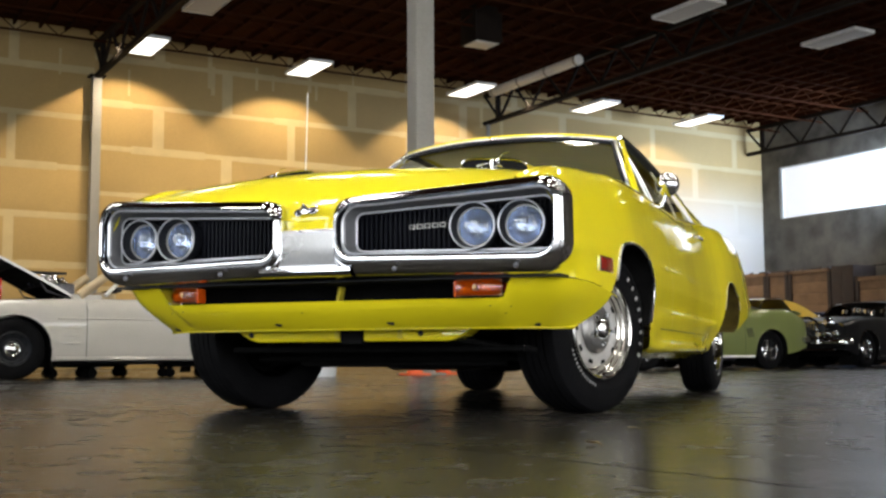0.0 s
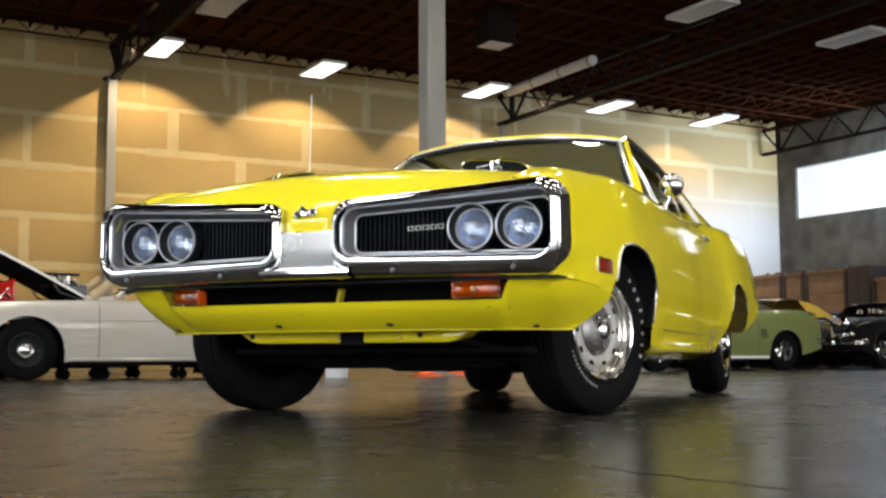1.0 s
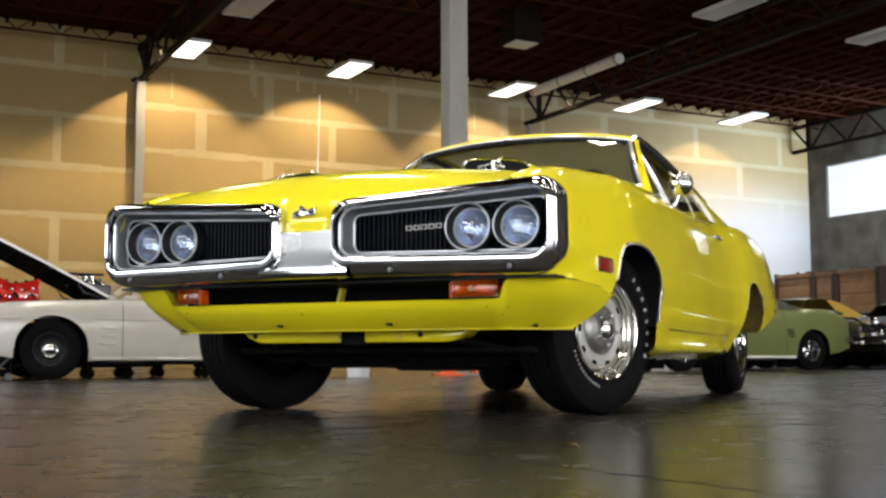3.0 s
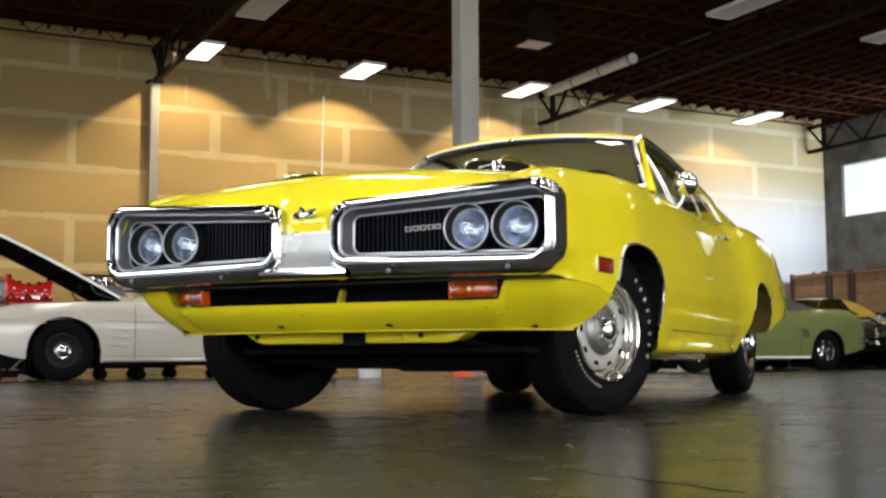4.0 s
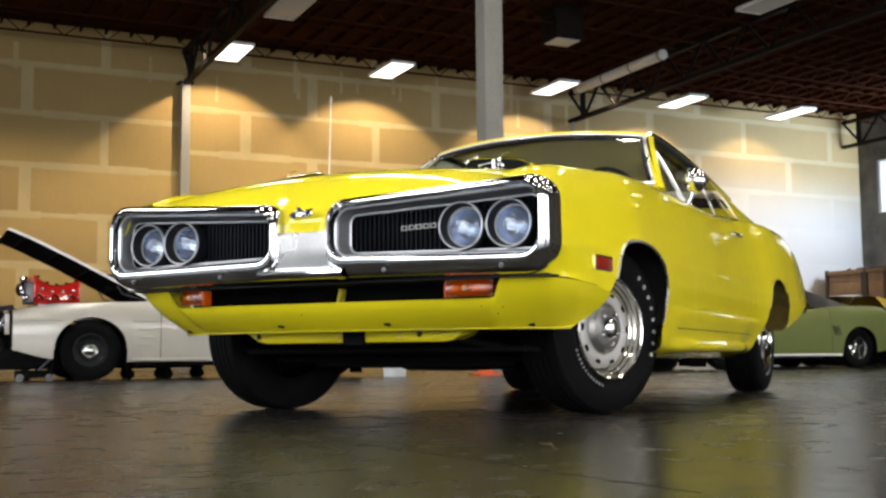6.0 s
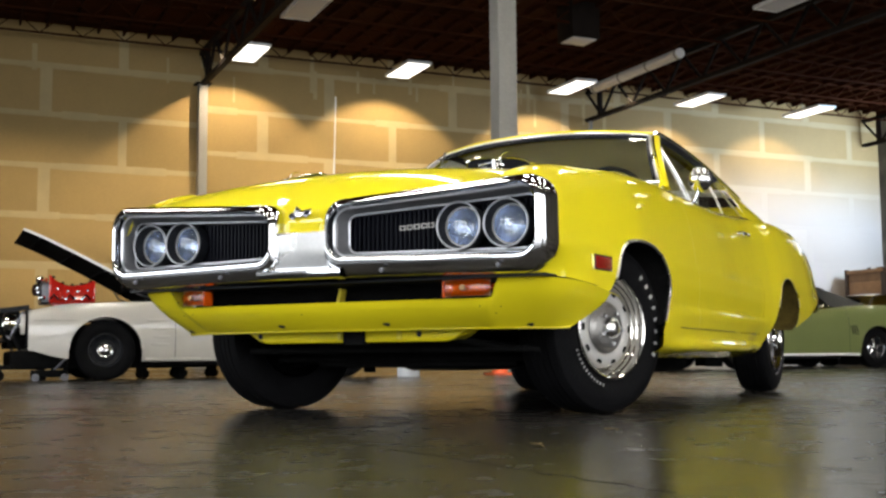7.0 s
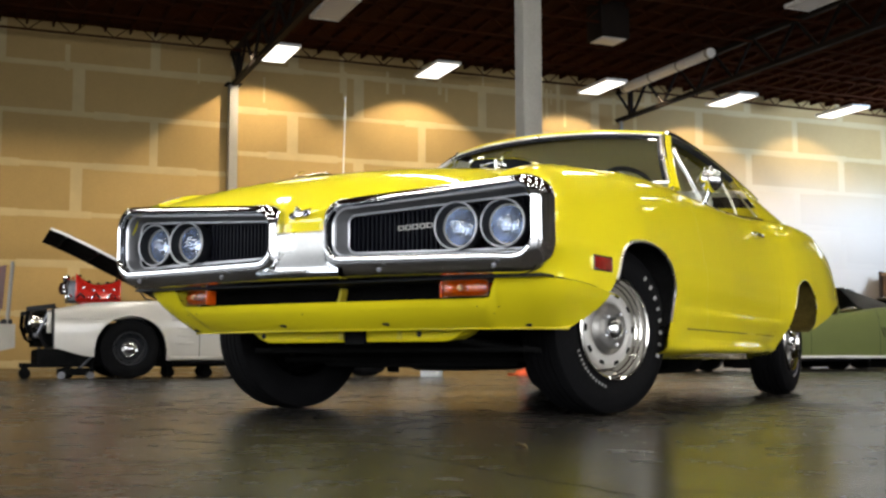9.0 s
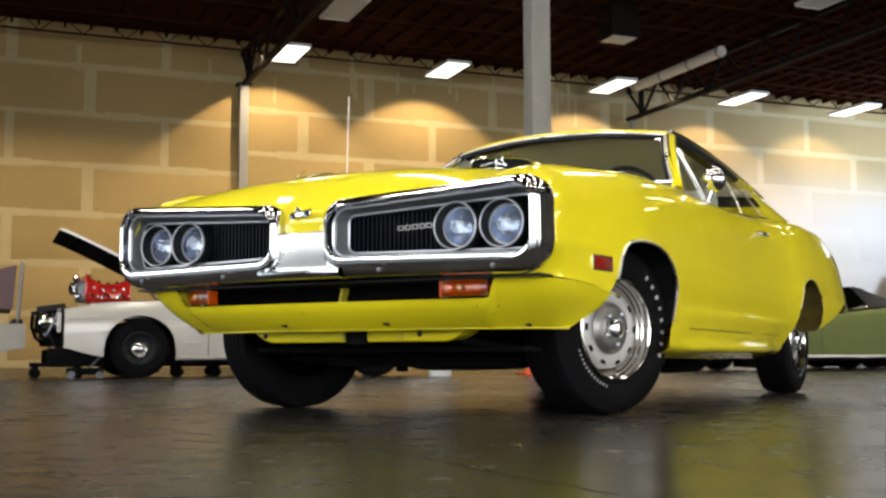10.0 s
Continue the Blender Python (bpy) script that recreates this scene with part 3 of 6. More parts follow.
first = None
for r, d in enumerate(LAMP_ROWS):
    for s in {2.1: WALL_ROW, 6.0: (-8.4, -4.0, 5.2), 10.6: (-8.4, 14.35, 18.9), 19.4: LAMP_S[:5]}.get(d, LAMP_S):
        m = HALL @ Matrix.Translation((s, WALL - d - random.uniform(-0.05, 0.05), 7.62))
        if first is None:
            first = thing("ceiling_light", "long white fluorescent fixture, lit, hung under the roof", "ceiling light", m, "fluorescent fixtures")
            bm = bmesh.new()
            add_box(bm, (0.66, 1.60, 0.02), Matrix.Translation((0, 0, 0.07)), 0.004)
            for x in (-0.32, 0.32):
                add_box(bm, (0.02, 1.60, 0.07), Matrix.Translation((x, 0, 0.035)) @ pose(0, 0, 0, 0, 10 if x < 0 else -10, 0), 0.003)
            for y in (-0.79, 0.79):
                add_box(bm, (0.66, 0.02, 0.07), Matrix.Translation((0, y, 0.035)), 0.003)
            part("housing", bm, M_WHITE_METAL, first)
            part("diffuser", box((0.60, 1.52, 0.02), Matrix.Translation((0, 0, 0.02)), 0.004), M_DIFFUSER_WALL, first, "glowing diffuser")
            bm = bmesh.new()
            for x in (-0.335, 0.335):
                add_box(bm, (0.012, 1.64, 0.30), Matrix.Translation((x, 0, -0.05)), 0.002)
            for y in (-0.81, 0.81):
                add_box(bm, (0.66, 0.012, 0.30), Matrix.Translation((0, y, -0.05)), 0.002)
            for y in (-0.4, 0.0, 0.4):
                add_box(bm, (0.66, 0.008, 0.22), Matrix.Translation((0, y, -0.09)), 0.002)
            skirt = part("skirt", bm, M_WHITE_METAL)
            for x, y in ((-0.25, -0.6), (0.25, 0.6)):
                part("hanger", tube([(x, y, 0.075), (x, y, 0.75)], 0.006, 6), M_GIRDER, first)
        else:
            made = copy_thing(first, m)
            for o in made.children:
                if o.name.startswith("diffuser") and d > 3:
                    o.data = panel(o.data, M_DIFFUSER if d > 12 else M_DIFFUSER_DIM)
            if d > 12:
                # unseen rows over the parking bays: deep skirts added to keep light off the wall
                share(skirt, made, Matrix.Identity(4))
            if d in (6.0, 10.6):
                # the same fixture, its panel darkened to carry the lens vignette
                made["label"] = "long white fluorescent fixture, vignette darkening put into its panel"


bpy.data.objects.remove(skirt)
# a pale duct slung beside the girder, and a box heater under the roof
duct = thing("duct", "pale slim air duct hung along the roof girder", "duct", HALL @ Matrix.Translation((15.1, WALL - 3.7, 7.80)))
part("barrel", tube([(0, -2.0, 0), (0, 2.1, 0)], 0.13, 20), M_WHITE_METAL, duct)
for y in (-1.9, -0.6, 0.7, 2.0):
    part("band", tube([(0, y - 0.03, 0), (0, y + 0.03, 0)], 0.14, 20), M_POST, duct)
    part("hanger", tube([(0, y, 0.12), (0, y, 0.60)], 0.008, 6), M_GIRDER, duct)
heater = thing("unit_heater", "hung box heater, shaded sides and lit underside put into its colours", "heater", HALL @ Matrix.Translation((11.8, WALL - 6.25, 7.6)))
# dark casing and white grille carry the shaded sides and lit underside
part("casing", box((0.75, 0.7, 0.9), Matrix.Translation((0, 0, 0.45)), 0.02), M_GIRDER, heater)
part("grille", box((0.62, 0.58, 0.03), Matrix.Translation((0, 0, -0.005)), 0.01), M_WHITE_METAL, heater)

# ---- the yellow muscle car: nose towards -y, front axle at y = 0 ----
car = thing("muscle_car", "bright yellow two-door muscle car with chrome bumper loops, wheels turned", "car", Matrix.Translation((0, 0, 0.012)))
SIDES = (1, -1)

half_width = curve((-0.90, 0.880), (-0.7, 0.904), (-0.48, 0.920), (-0.25, 0.940), (0, 0.957), (0.5, 0.952), (1.2, 0.942), (1.75, 0.927), (2.15, 0.925), (2.42, 0.934), (2.72, 0.962), (3.05, 0.976), (3.4, 0.978), (3.8, 0.962), (4.15, 0.925), (4.33, 0.862), (4.42, 0.77))
shoulder_z = curve((-0.90, 0.768), (-0.82, 0.802), (-0.7, 0.842), (-0.6, 0.862), (-0.25, 0.893), (0, 0.914), (0.35, 0.930), (0.6, 0.936), (1.0, 0.937), (1.5, 0.942), (2.1, 0.963), (2.5, 0.992), (3.0, 1.008), (3.4, 1.005), (3.9, 0.965), (4.2, 0.90), (4.42, 0.82))
tuck_plain = curve((0.19, 0.13), (0.208, 0.085), (0.225, 0.035), (0.245, 0.012), (0.285, 0.010), (0.36, 0.008), (0.43, 0.005), (0.50, 0.0), (0.545, 0.0015), (0.575, 0.0045), (0.60, 0.011))
ledged = curve((-0.9, 0.0), (0.25, 0.0), (0.55, 1.0), (2.15, 1.0), (2.5, 0.0), (4.42, 0.0))
tuck = curve((0.19, 0.13), (0.208, 0.082), (0.222, 0.028), (0.234, 0.007), (0.246, 0.003), (0.283, 0.019), (0.295, 0.018), (0.34, 0.009), (0.388, 0.001), (0.396, 0.003), (0.408, 0.0105), (0.43, 0.009), (0.47, 0.003), (0.50, 0.0), (0.545, 0.0015), (0.575, 0.0045), (0.60, 0.011))
rise = curve((0, 0), (0.3, 0.40), (0.55, 0.70), (0.75, 0.90), (0.88, 0.985), (1.0, 1.0))
fold = curve((0, 0.011), (0.15, 0.022), (0.3, 0.033), (0.55, 0.058), (0.75, 0.091), (0.88, 0.122), (1.0, 0.16))
seam_z = curve((-0.9, 0.47), (-0.6, 0.452), (-0.40, 0.428))
FRONT_ARCH = [(-0.56, 0.15), (-0.51, 0.29), (-0.43, 0.385), (-0.345, 0.478), (-0.302, 0.558), (-0.245, 0.598), (-0.18, 0.621), (-0.063, 0.633), (0.1, 0.621), (0.2, 0.575), (0.25, 0.50), (0.252, 0.43), (0.222, 0.361), (0.185, 0.29), (0.17, 0.15)]
REAR_ARCH = [(2.270, 0.15), (2.290, 0.205), (2.385, 0.275), (2.480, 0.355), (2.540, 0.44), (2.585, 0.52), (2.650, 0.598), (2.742, 0.643), (2.843, 0.660), (2.935, 0.643), (2.998, 0.596), (3.032, 0.53), (3.044, 0.46), (3.020, 0.405), (2.950, 0.365), (2.860, 0.340), (2.84, 0.15)]
FRONT_ARCH = [FRONT_ARCH[0]] + [tuple(p) for p in smooth_line(FRONT_ARCH[1:-1], 4)] + [FRONT_ARCH[-1]]
REAR_ARCH = [REAR_ARCH[0]] + [tuple(p) for p in smooth_line(REAR_ARCH[1:-1], 4)] + [REAR_ARCH[-1]]


# how far the lower edge draws in ahead of the rear wheel
taper = curve((1.5, 0.0), (1.9, 0.014), (2.25, 0.050), (2.5, 0.062), (2.8, 0.05), (3.1, 0.0), (4.42, 0.0))


def side_x(y, z):
    """Half the body's width at that place of its flank."""
    if z <= 0.60:
        a = ledged(y)
        return half_width(y) - tuck(z) * a - tuck_plain(z) * (1 - a) - (0.03 if y > 3.4 else 0) * max(0, (0.45 - z)) - (taper(y) * (max(0, 0.43 - z) / 0.2) ** 1.4 if y > 1.5 else 0)
    w = min(1, max(0, (z - 0.60) / (shoulder_z(y) - 0.60)))
    lo, hi = 0.0, 1.0
    for _ in range(14):
        mid = (lo + hi) / 2
        lo, hi = (mid, hi) if rise(mid) < w else (lo, mid)
    return half_width(y) - fold(lo)


def flank_section(y, low, inner_x, inner_z):
    """From the sill up the flank and over the shoulder to the inner edge."""
    pts = [(side_x(y, z), z) for z in spread(low, 0.60, 36)]
    zs = shoulder_z(y)
    pts += [(half_width(y) - fold(w), 0.60 + (zs - 0.60) * rise(w)) for w in spread(0.06, 1.0, 16)]
    x1, z1 = pts[-1]
    for t in spread(0.2, 1.0, 5):
        pts.append((x1 + (inner_x - x1) * t, z1 + (inner_z - z1) * t + 0.006 * math.sin(math.pi * t)))
    pts.append((inner_x - 0.002, inner_z - (0.05 if y < 0.97 else 0.012)))
    return pts


hood_edge = curve((-0.90, 0.778), (-0.7, 0.828), (-0.5, 0.858), (0, 0.906), (0.5, 0.932), (0.95, 0.945))


def inner_edge(y):
    if y < 0.97:
        return 0.715, hood_edge(y)
    if y < 2.45:
        return 0.765, shoulder_z(y) + 0.006
    return 0.72, shoulder_z(y) + 0.010


# how the body's plan rounds in at the valance's top edge
valance_x = curve((-0.795, 0.755), (-0.762, 0.832), (-0.695, 0.882), (-0.60, 0.905), (-0.50, 0.918), (-0.385, 0.926))


def flank(name, y0, y1, sx, low, label=""):
    n = max(4, int((y1 - y0) / 0.022))
    rows = []
    for y in spread(y0, y1, n):
        lo = seam_z(y) + 0.0012 if low == "seam" else low if not callable(low) else low(y)
        row = []
        for x, z in flank_section(y, lo, *inner_edge(y)):
            # the lower front corner is cut back behind the chrome loop
            back = max(0.0, (0.57 - z) / 0.10) * 0.075 * max(0.0, 1 - (y + 0.862) / 0.2) if low == "seam" else 0.0
            x = side_x(y + back, z) if back > 0 else x
            if low == "seam" and z < 0.57 and y + back < -0.5:
                w = max(0.0, (z - 0.462) / 0.108)
                xv = valance_x(y + back)
                x = xv + (x - xv) * min(1, w * w * (3 - 2 * w))
            row.append(Vector((sx * x, y + back, z)))
        rows.append(row)
    bm = grid(rows)
    cut_arches(bm, [FRONT_ARCH, REAR_ARCH], side_x)
    # a folded edge gives the sheet its thickness at the front and rear ends
    return part(name, bm, M_YELLOW, car, label, angle=50)


rear_low = curve((2.3, 0.198), (2.5, 0.20), (2.8, 0.325), (3.05, 0.385), (3.36, 0.44), (3.6, 0.495), (3.85, 0.55), (4.1, 0.59), (4.42, 0.61))
for sx in SIDES:
    flank("front_fender", -0.862, -0.10, sx, "seam")
    flank("fender_rear_half", -0.10, 0.7505, sx, 0.198)
    flank("door", 0.7518, 2.2485, sx, 0.3205)
    flank("quarter_panel", 2.2498, 4.42, sx, rear_low)
    # the sill under the door
    rows = [[Vector((sx * side_x(y, z), y, z)) for z in spread(0.196, 0.319, 28)] for y in spread(0.748, 2.252, 30)]
    part("sill", grid(rows), M_YELLOW, car, angle=50)
    # black gap behind the panel joints
    for y in (0.751, 2.249):
        part("panel_gap", tube([(sx * (side_x(y, z) - 0.008), y, z) for z in spread(0.3, shoulder_z(y) - 0.01, 24)], 0.0050, 6), M_BLACK, car)
    part("panel_gap", tube([(sx * (side_x(y, 0.320) - 0.0005), y, 0.320) for y in spread(0.46, 1.54, 20)], 0.0026, 6), M_BLACK, car)
    part("panel_gap", tube([(sx * (valance_x(y) - 0.006), y, seam_z(y)) for y in spread(-0.78, -0.40, 14)], 0.0025, 6), M_BLACK, car)
    for arch in (FRONT_ARCH, REAR_ARCH):
        line = [p for p in arch if p[1] > (0.47 if p[0] < -0.2 else 0.48 if p[0] > 1 else 0.33)]
        pts = resample([Vector(p) for p in line], 0.02, closed=False)
        part("wheel_arch_moulding", tube([(sx * (side_x(p.x, p.y) + 0.002), p.x, p.y) for p in pts], 0.0065 if arch is FRONT_ARCH else 0.0028, 8, flat=0.8), M_CHROME_ROLLED, car, "thin chrome wheel arch moulding")
        lining = M_DARK if arch is FRONT_ARCH else M_OVERSPRAY
        arch = [q for q in arch if q[1] > (0.42 if q[0] < 0 else 0.31 if q[0] < 1 else 0.345)]
        rows = [[Vector((sx * x, p.x + (0.0 if x > 0.9 else 0.02 * (1 if p.x > 1 else 0)), p.y + 0.004)) for x in (side_x(p.x, p.y) - 0.004, 0.86, 0.70, 0.50)] for p in [Vector(q) for q in arch]]
        part("wheel_well", grid(rows), lining, car)
        rows = [[Vector((sx * 0.50, p[0], p[1])), Vector((sx * 0.50, (arch[0][0] + arch[-1][0]) / 2, 0.22))] for p in arch]
        part("inner_well_wall", grid(rows), M_DARK, car)

# hood: dips between the loops to the nose, with a low crown
crown = curve((-0.90, 0.045), (-0.7, 0.046), (-0.3, 0.048), (0.4, 0.055), (0.95, 0.06))


def hood_z(x, y):
    u = min(1, abs(x) / 0.71)
    return hood_edge(y) + crown(y) * (1 - u ** 2.2)


front_y = curve((0, -0.905), (0.08, -0.905), (0.16, -0.893), (0.5, -0.886), (0.715, -0.868))


def nose_drop(x):
    """How far the hood's leading edge rolls down onto the chrome loop."""
    return hood_z(x, front_y(abs(x)) + 0.015) - (0.7385 + 0.0572 * max(0.0, abs(x) - 0.066)) - 0.003


HX = sorted({round(v, 4) for v in spread(-0.711, 0.711, 61)} | {-0.105, 0.105, -0.085, 0.085, -0.125, 0.125})
rows = []
for y in spread(0.0, 1.0, 56):
    row = []
    for x in HX:
        yf = front_y(abs(x)) + 0.015
        yy = yf + (0.96 - yf) * y ** 1.25
        z = hood_z(x, yy)
        # the leading edge rolls over
        z -= nose_drop(x) * max(0.0, 1 - (yy - yf) / 0.17) ** 2.2
        row.append(Vector((x, yy, z)))
    rows.append(row)
hood = part("hood", grid(rows), M_YELLOW, car, angle=50)
# the nose between the chrome loops
nose = curve((0, 0.0), (0.25, 0.018), (0.6, 0.028), (1.0, 0.030))
nose_half = curve((0, 0.176), (0.12, 0.141), (0.35, 0.116), (1.0, 0.108))
rows = []
for t in spread(0, 1, 18):
    row = []
    for u in spread(-1, 1, 25):
        x = u * nose_half(t)
        top = hood_z(x, front_y(abs(x)) + 0.015) - nose_drop(x)
        z = top + (0.632 - top) * t
        y = front_y(abs(x)) + 0.015 - nose(t) + 0.03 * abs(u) ** 6 * min(1, t * 3)
        row.append(Vector((x, y, z)))
    rows.append(row)
part("nose_panel", grid(rows), M_YELLOW, car)

# hood scoops, open to the front
for sx in SIDES:
    rows, mouth = [], []
    cx, w = sx * 0.45, 0.135
    for t in spread(0, 1, 14):
        y = -0.27 + 0.72 * t
        h = 0.047 * (1 - t) ** 0.8 + 0.002
        row = []
        for k in range(17):
            a = math.pi * k / 16
            x = cx + w * (1 - 0.12 * t) * (abs(math.cos(a)) ** 0.45) * (1 if math.cos(a) > 0 else -1)
            z = hood_z(x, y) - 0.004 + h * (math.sin(a) ** 0.5 if k not in (0, 16) else 0)
            row.append(Vector((x, y - 0.012 * math.sin(a), z)))
        rows.append(row)
    part("hood_scoop", grid(rows), M_YELLOW, car)
    lip = rows[0]
    part("scoop_lip", tube(lip[2:-2], 0.0034, 8), M_CHROME, car, "bright scoop edge")
    bm = bmesh.new()
    bm.faces.new([bm.verts.new(p + Vector((0, 0.003, -0.001))) for p in lip])
    part("scoop_mouth", bm, M_GRILLE, car, "dark scoop opening")
# hood pins with wire lanyards
for sx in SIDES:
    px, py = sx * 0.47, -0.36
    z = hood_z(px, py)
    bm = lathe([(0.0, 0.004), (0.022, 0.004), (0.024, 0.0)], 16, Matrix.Translation((px, py, z)) @ pose(0, 0, 0, 0, -90, 0))
    add_tube(bm, [(px, py, z), (px, py, z + 0.035)], 0.005, 8)
    ring = [(px + 0.018 * math.cos(a) + 0.012, py, z + 0.024 + 0.012 * math.sin(a)) for a in spread(0, 2 * math.pi, 15)]
    add_tube(bm, ring, 0.0022, 6)
    add_tube(bm, [(px + 0.02, py, z + 0.03), (px + 0.045, py - 0.01, z + 0.055), (px + 0.07, py - 0.005, z + 0.06)], 0.0022, 6)
    add_tube(bm, [(px - 0.05, py - 0.03, z + 0.012), (px - 0.02, py - 0.01, z + 0.022), (px, py, z + 0.026), (px + 0.04, py + 0.005, z + 0.012)], 0.003, 6)
    part("hood_pin", bm, M_CHROME, car, "chrome hood pin with lanyard")

# badge on the nose: a small winged emblem in chrome over a dark ground
badge_m = Matrix.Translation((-0.008, front_y(0) - 0.022, 0.702))
bm = bmesh.new()
for x, z, r, squash in ((-0.027, -0.006, 0.014, 0.9), (0.000, 0.000, 0.016, 0.75), (0.028, 0.000, 0.016, 0.8)):
    add_lathe(bm, [(r, 0.0), (r, 0.007), (r * 0.78, 0.010), (r * 0.62, 0.006), (0.0, 0.005)], 18, badge_m @ Matrix.Translation((x, 0, z)) @ Matrix.Diagonal((1.15, 1, squash, 1)) @ pose(0, 0, 0, 0, 0, -90))
for a, b in (((-0.02, 0.008), (-0.004, 0.022)), ((0.004, 0.010), (-0.012, 0.024)), ((-0.030, -0.014), (-0.042, -0.006)), ((0.036, 0.010), (0.050, 0.014))):
    add_tube(bm, [badge_m @ Vector((a[0], -0.006, a[1])), badge_m @ Vector((b[0], -0.006, b[1]))], 0.004, 8)
badge = part("nose_badge", bm, M_CHROME_WORN, car, "small chrome emblem")
bm = bmesh.new()
for x, z, w, h, lean in ((-0.027, -0.007, 0.014, 0.010, 20), (0.028, 0.000, 0.016, 0.010, -15), (-0.006, 0.013, 0.018, 0.006, 40), (0.012, -0.008, 0.012, 0.006, 0)):
    add_box(bm, (w, 0.004, h), badge_m @ pose(x, -0.009, z, 0, lean, 0), 0.0015)
part("emblem_fill", bm, M_BLACK, badge, "black paint in the emblem")

# ---- front end ----
loop_y = curve((0.05, -0.948), (0.3, -0.932), (0.6, -0.913), (0.8, -0.908), (0.88, -0.903), (0.92, -0.885))
OUT = rounded([(0.092, 0.474), (0.092, 0.7435), (0.895, 0.790), (0.898, 0.468)], (0.075, 0.075, 0.075, 0.105), 12)
INN = rounded([(0.124, 0.548), (0.124, 0.708), (0.858, 0.752), (0.858, 0.534)], (0.05, 0.06, 0.055, 0.055), 12)
INN2 = rounded([(0.150, 0.562), (0.150, 0.691), (0.838, 0.727), (0.838, 0.552)], (0.03, 0.03, 0.035, 0.03), 12)


def ring_points(outline, k):
    """k even steps on each of the outline's sides, matched between outlines."""
    out = []
    m = len(outline)
    for i in range(m):
        a, b = outline[i], outline[(i + 1) % m]
        steps = k if (i + 1) % 12 == 0 else 1
        out += [a.lerp(b, j / steps) for j in range(steps)]
    return out


RO, RI, RJ = ring_points(OUT, 14), ring_points(INN, 14), ring_points(INN2, 14)
for sx in SIDES:
    rows = []
    for mixv, dy in ((0.05, 0.095), (0.0, 0.068), (0.008, 0.048), (0.035, 0.030), (0.09, 0.015), (0.18, 0.003), (0.32, -0.007), (0.5, -0.0145), (0.68, -0.0195), (0.82, -0.0215), (0.92, -0.0165), (0.98, -0.006), (1.0, 0.008), (1.0, 0.022)):
        rows.append([])
        for o, i in zip(RO, RI):
            p = o.lerp(i, mixv)
            rows[-1].append(Vector((sx * p.x, loop_y(p.x) + dy + 0.004, p.y)))
    part("bumper_loop", grid(rows, wrap_v=True), M_CHROME, car, "chrome bumper loop round the headlamps", angle=60)
    # liner that falls back to the grille
    rows = [[Vector((sx * p.x, loop_y(p.x) + 0.026, p.y)) for p in RI]]
    for t, d in ((0.3, 0.034), (0.34, 0.046), (0.7, 0.062), (0.74, 0.07), (1.0, 0.085)):
        rows.append([Vector((sx * i.lerp(j, t).x, loop_y(i.lerp(j, t).x) + d, i.lerp(j, t).y)) for i, j in zip(RI, RJ)])
    part("grille_liner", grid(rows, wrap_v=True), M_LINER, car, "dark silver stepped liner", angle=25)
    part("liner_bead", tube([(sx * p.x, loop_y(p.x) + 0.024, p.y) for p in RI], 0.0042, 6, closed=True), M_BEZEL, car)
    part("inner_bead", tube([(sx * p.x, loop_y(p.x) + 0.080, p.y) for p in RJ], 0.0036, 6, closed=True), M_BEZEL, car, "thin bright bead")
    # grille back and upright slats
    bm = bmesh.new()
    back = [bm.verts.new((sx * p.x, loop_y(p.x) + 0.168, p.y)) for p in RJ]
    mid = bm.verts.new((sx * 0.48, loop_y(0.48) + 0.168, 0.64))
    for i in range(len(back)):
        bm.faces.new((back[i], back[(i + 1) % len(back)], mid))
    part("grille_back", bm, M_GRILLE, car)
    rows = [[Vector((sx * p.x, loop_y(p.x) + d, p.y)) for p in RJ] for d in (0.08, 0.169)]
    part("grille_surround", grid(rows, wrap_v=True), M_GRILLE, car)
    top = curve((0.125, 0.688), (0.838, 0.725))
    low = curve((0.125, 0.562), (0.838, 0.554))
    for x in np.arange(0.166, 0.836, 0.0172):
        x = float(x)
        zt, zl = top(x) - 0.003, low(x) + 0.003
        if x < 0.485:
            y = loop_y(x) + 0.100
            part("grille_slat", box((0.0065, 0.020, zt - zl), Matrix.Translation((sx * x, y, (zt + zl) / 2)), 0.0015), M_GRILLE, car)
        else:
            # behind the lamps only the ends of the slats show
            y = loop_y(x) + 0.108
            gaps = [(cz - math.sqrt(0.081 ** 2 - (x - c) ** 2), cz + math.sqrt(0.081 ** 2 - (x - c) ** 2)) for c, cz in ((0.572, 0.633), (0.737, 0.634)) if abs(x - c) < 0.081]
            lo = min([g[0] for g in gaps] or [zt])
            hi = max([g[1] for g in gaps] or [zt])
            for a, b in ((zl, lo), (hi, zt)):
                if b - a > 0.006:
                    part("grille_slat", box((0.0065, 0.012, b - a), Matrix.Translation((sx * x, y, (a + b) / 2)), 0.0015), M_GRILLE, car)
    # headlamps: bright bezel, dark bucket, bowl, bulging glass
    for cx, cy, cz in ((0.572, -0.869, 0.633), (0.737, -0.859, 0.634)):
        lamp = new("headlamp")
        lamp.parent = car
        lamp.location = (sx * cx, cy, cz)
        turn = pose(0, 0, 0, 0, 0, -90)
        part("bezel", lathe([(0.074, 0.002), (0.0755, 0.006), (0.078, 0.007), (0.080, 0.004), (0.080, -0.002)], 48, turn), M_BEZEL, lamp, "bright headlamp bezel")
        part("bezel_shell", lathe([(0.0798, -0.001), (0.0795, -0.02), (0.076, -0.06)], 48, turn), M_BLACK, lamp)
        part("bucket", lathe([(0.074, 0.003), (0.069, -0.030), (0.066, -0.046)], 48, turn), M_BLACK, lamp)
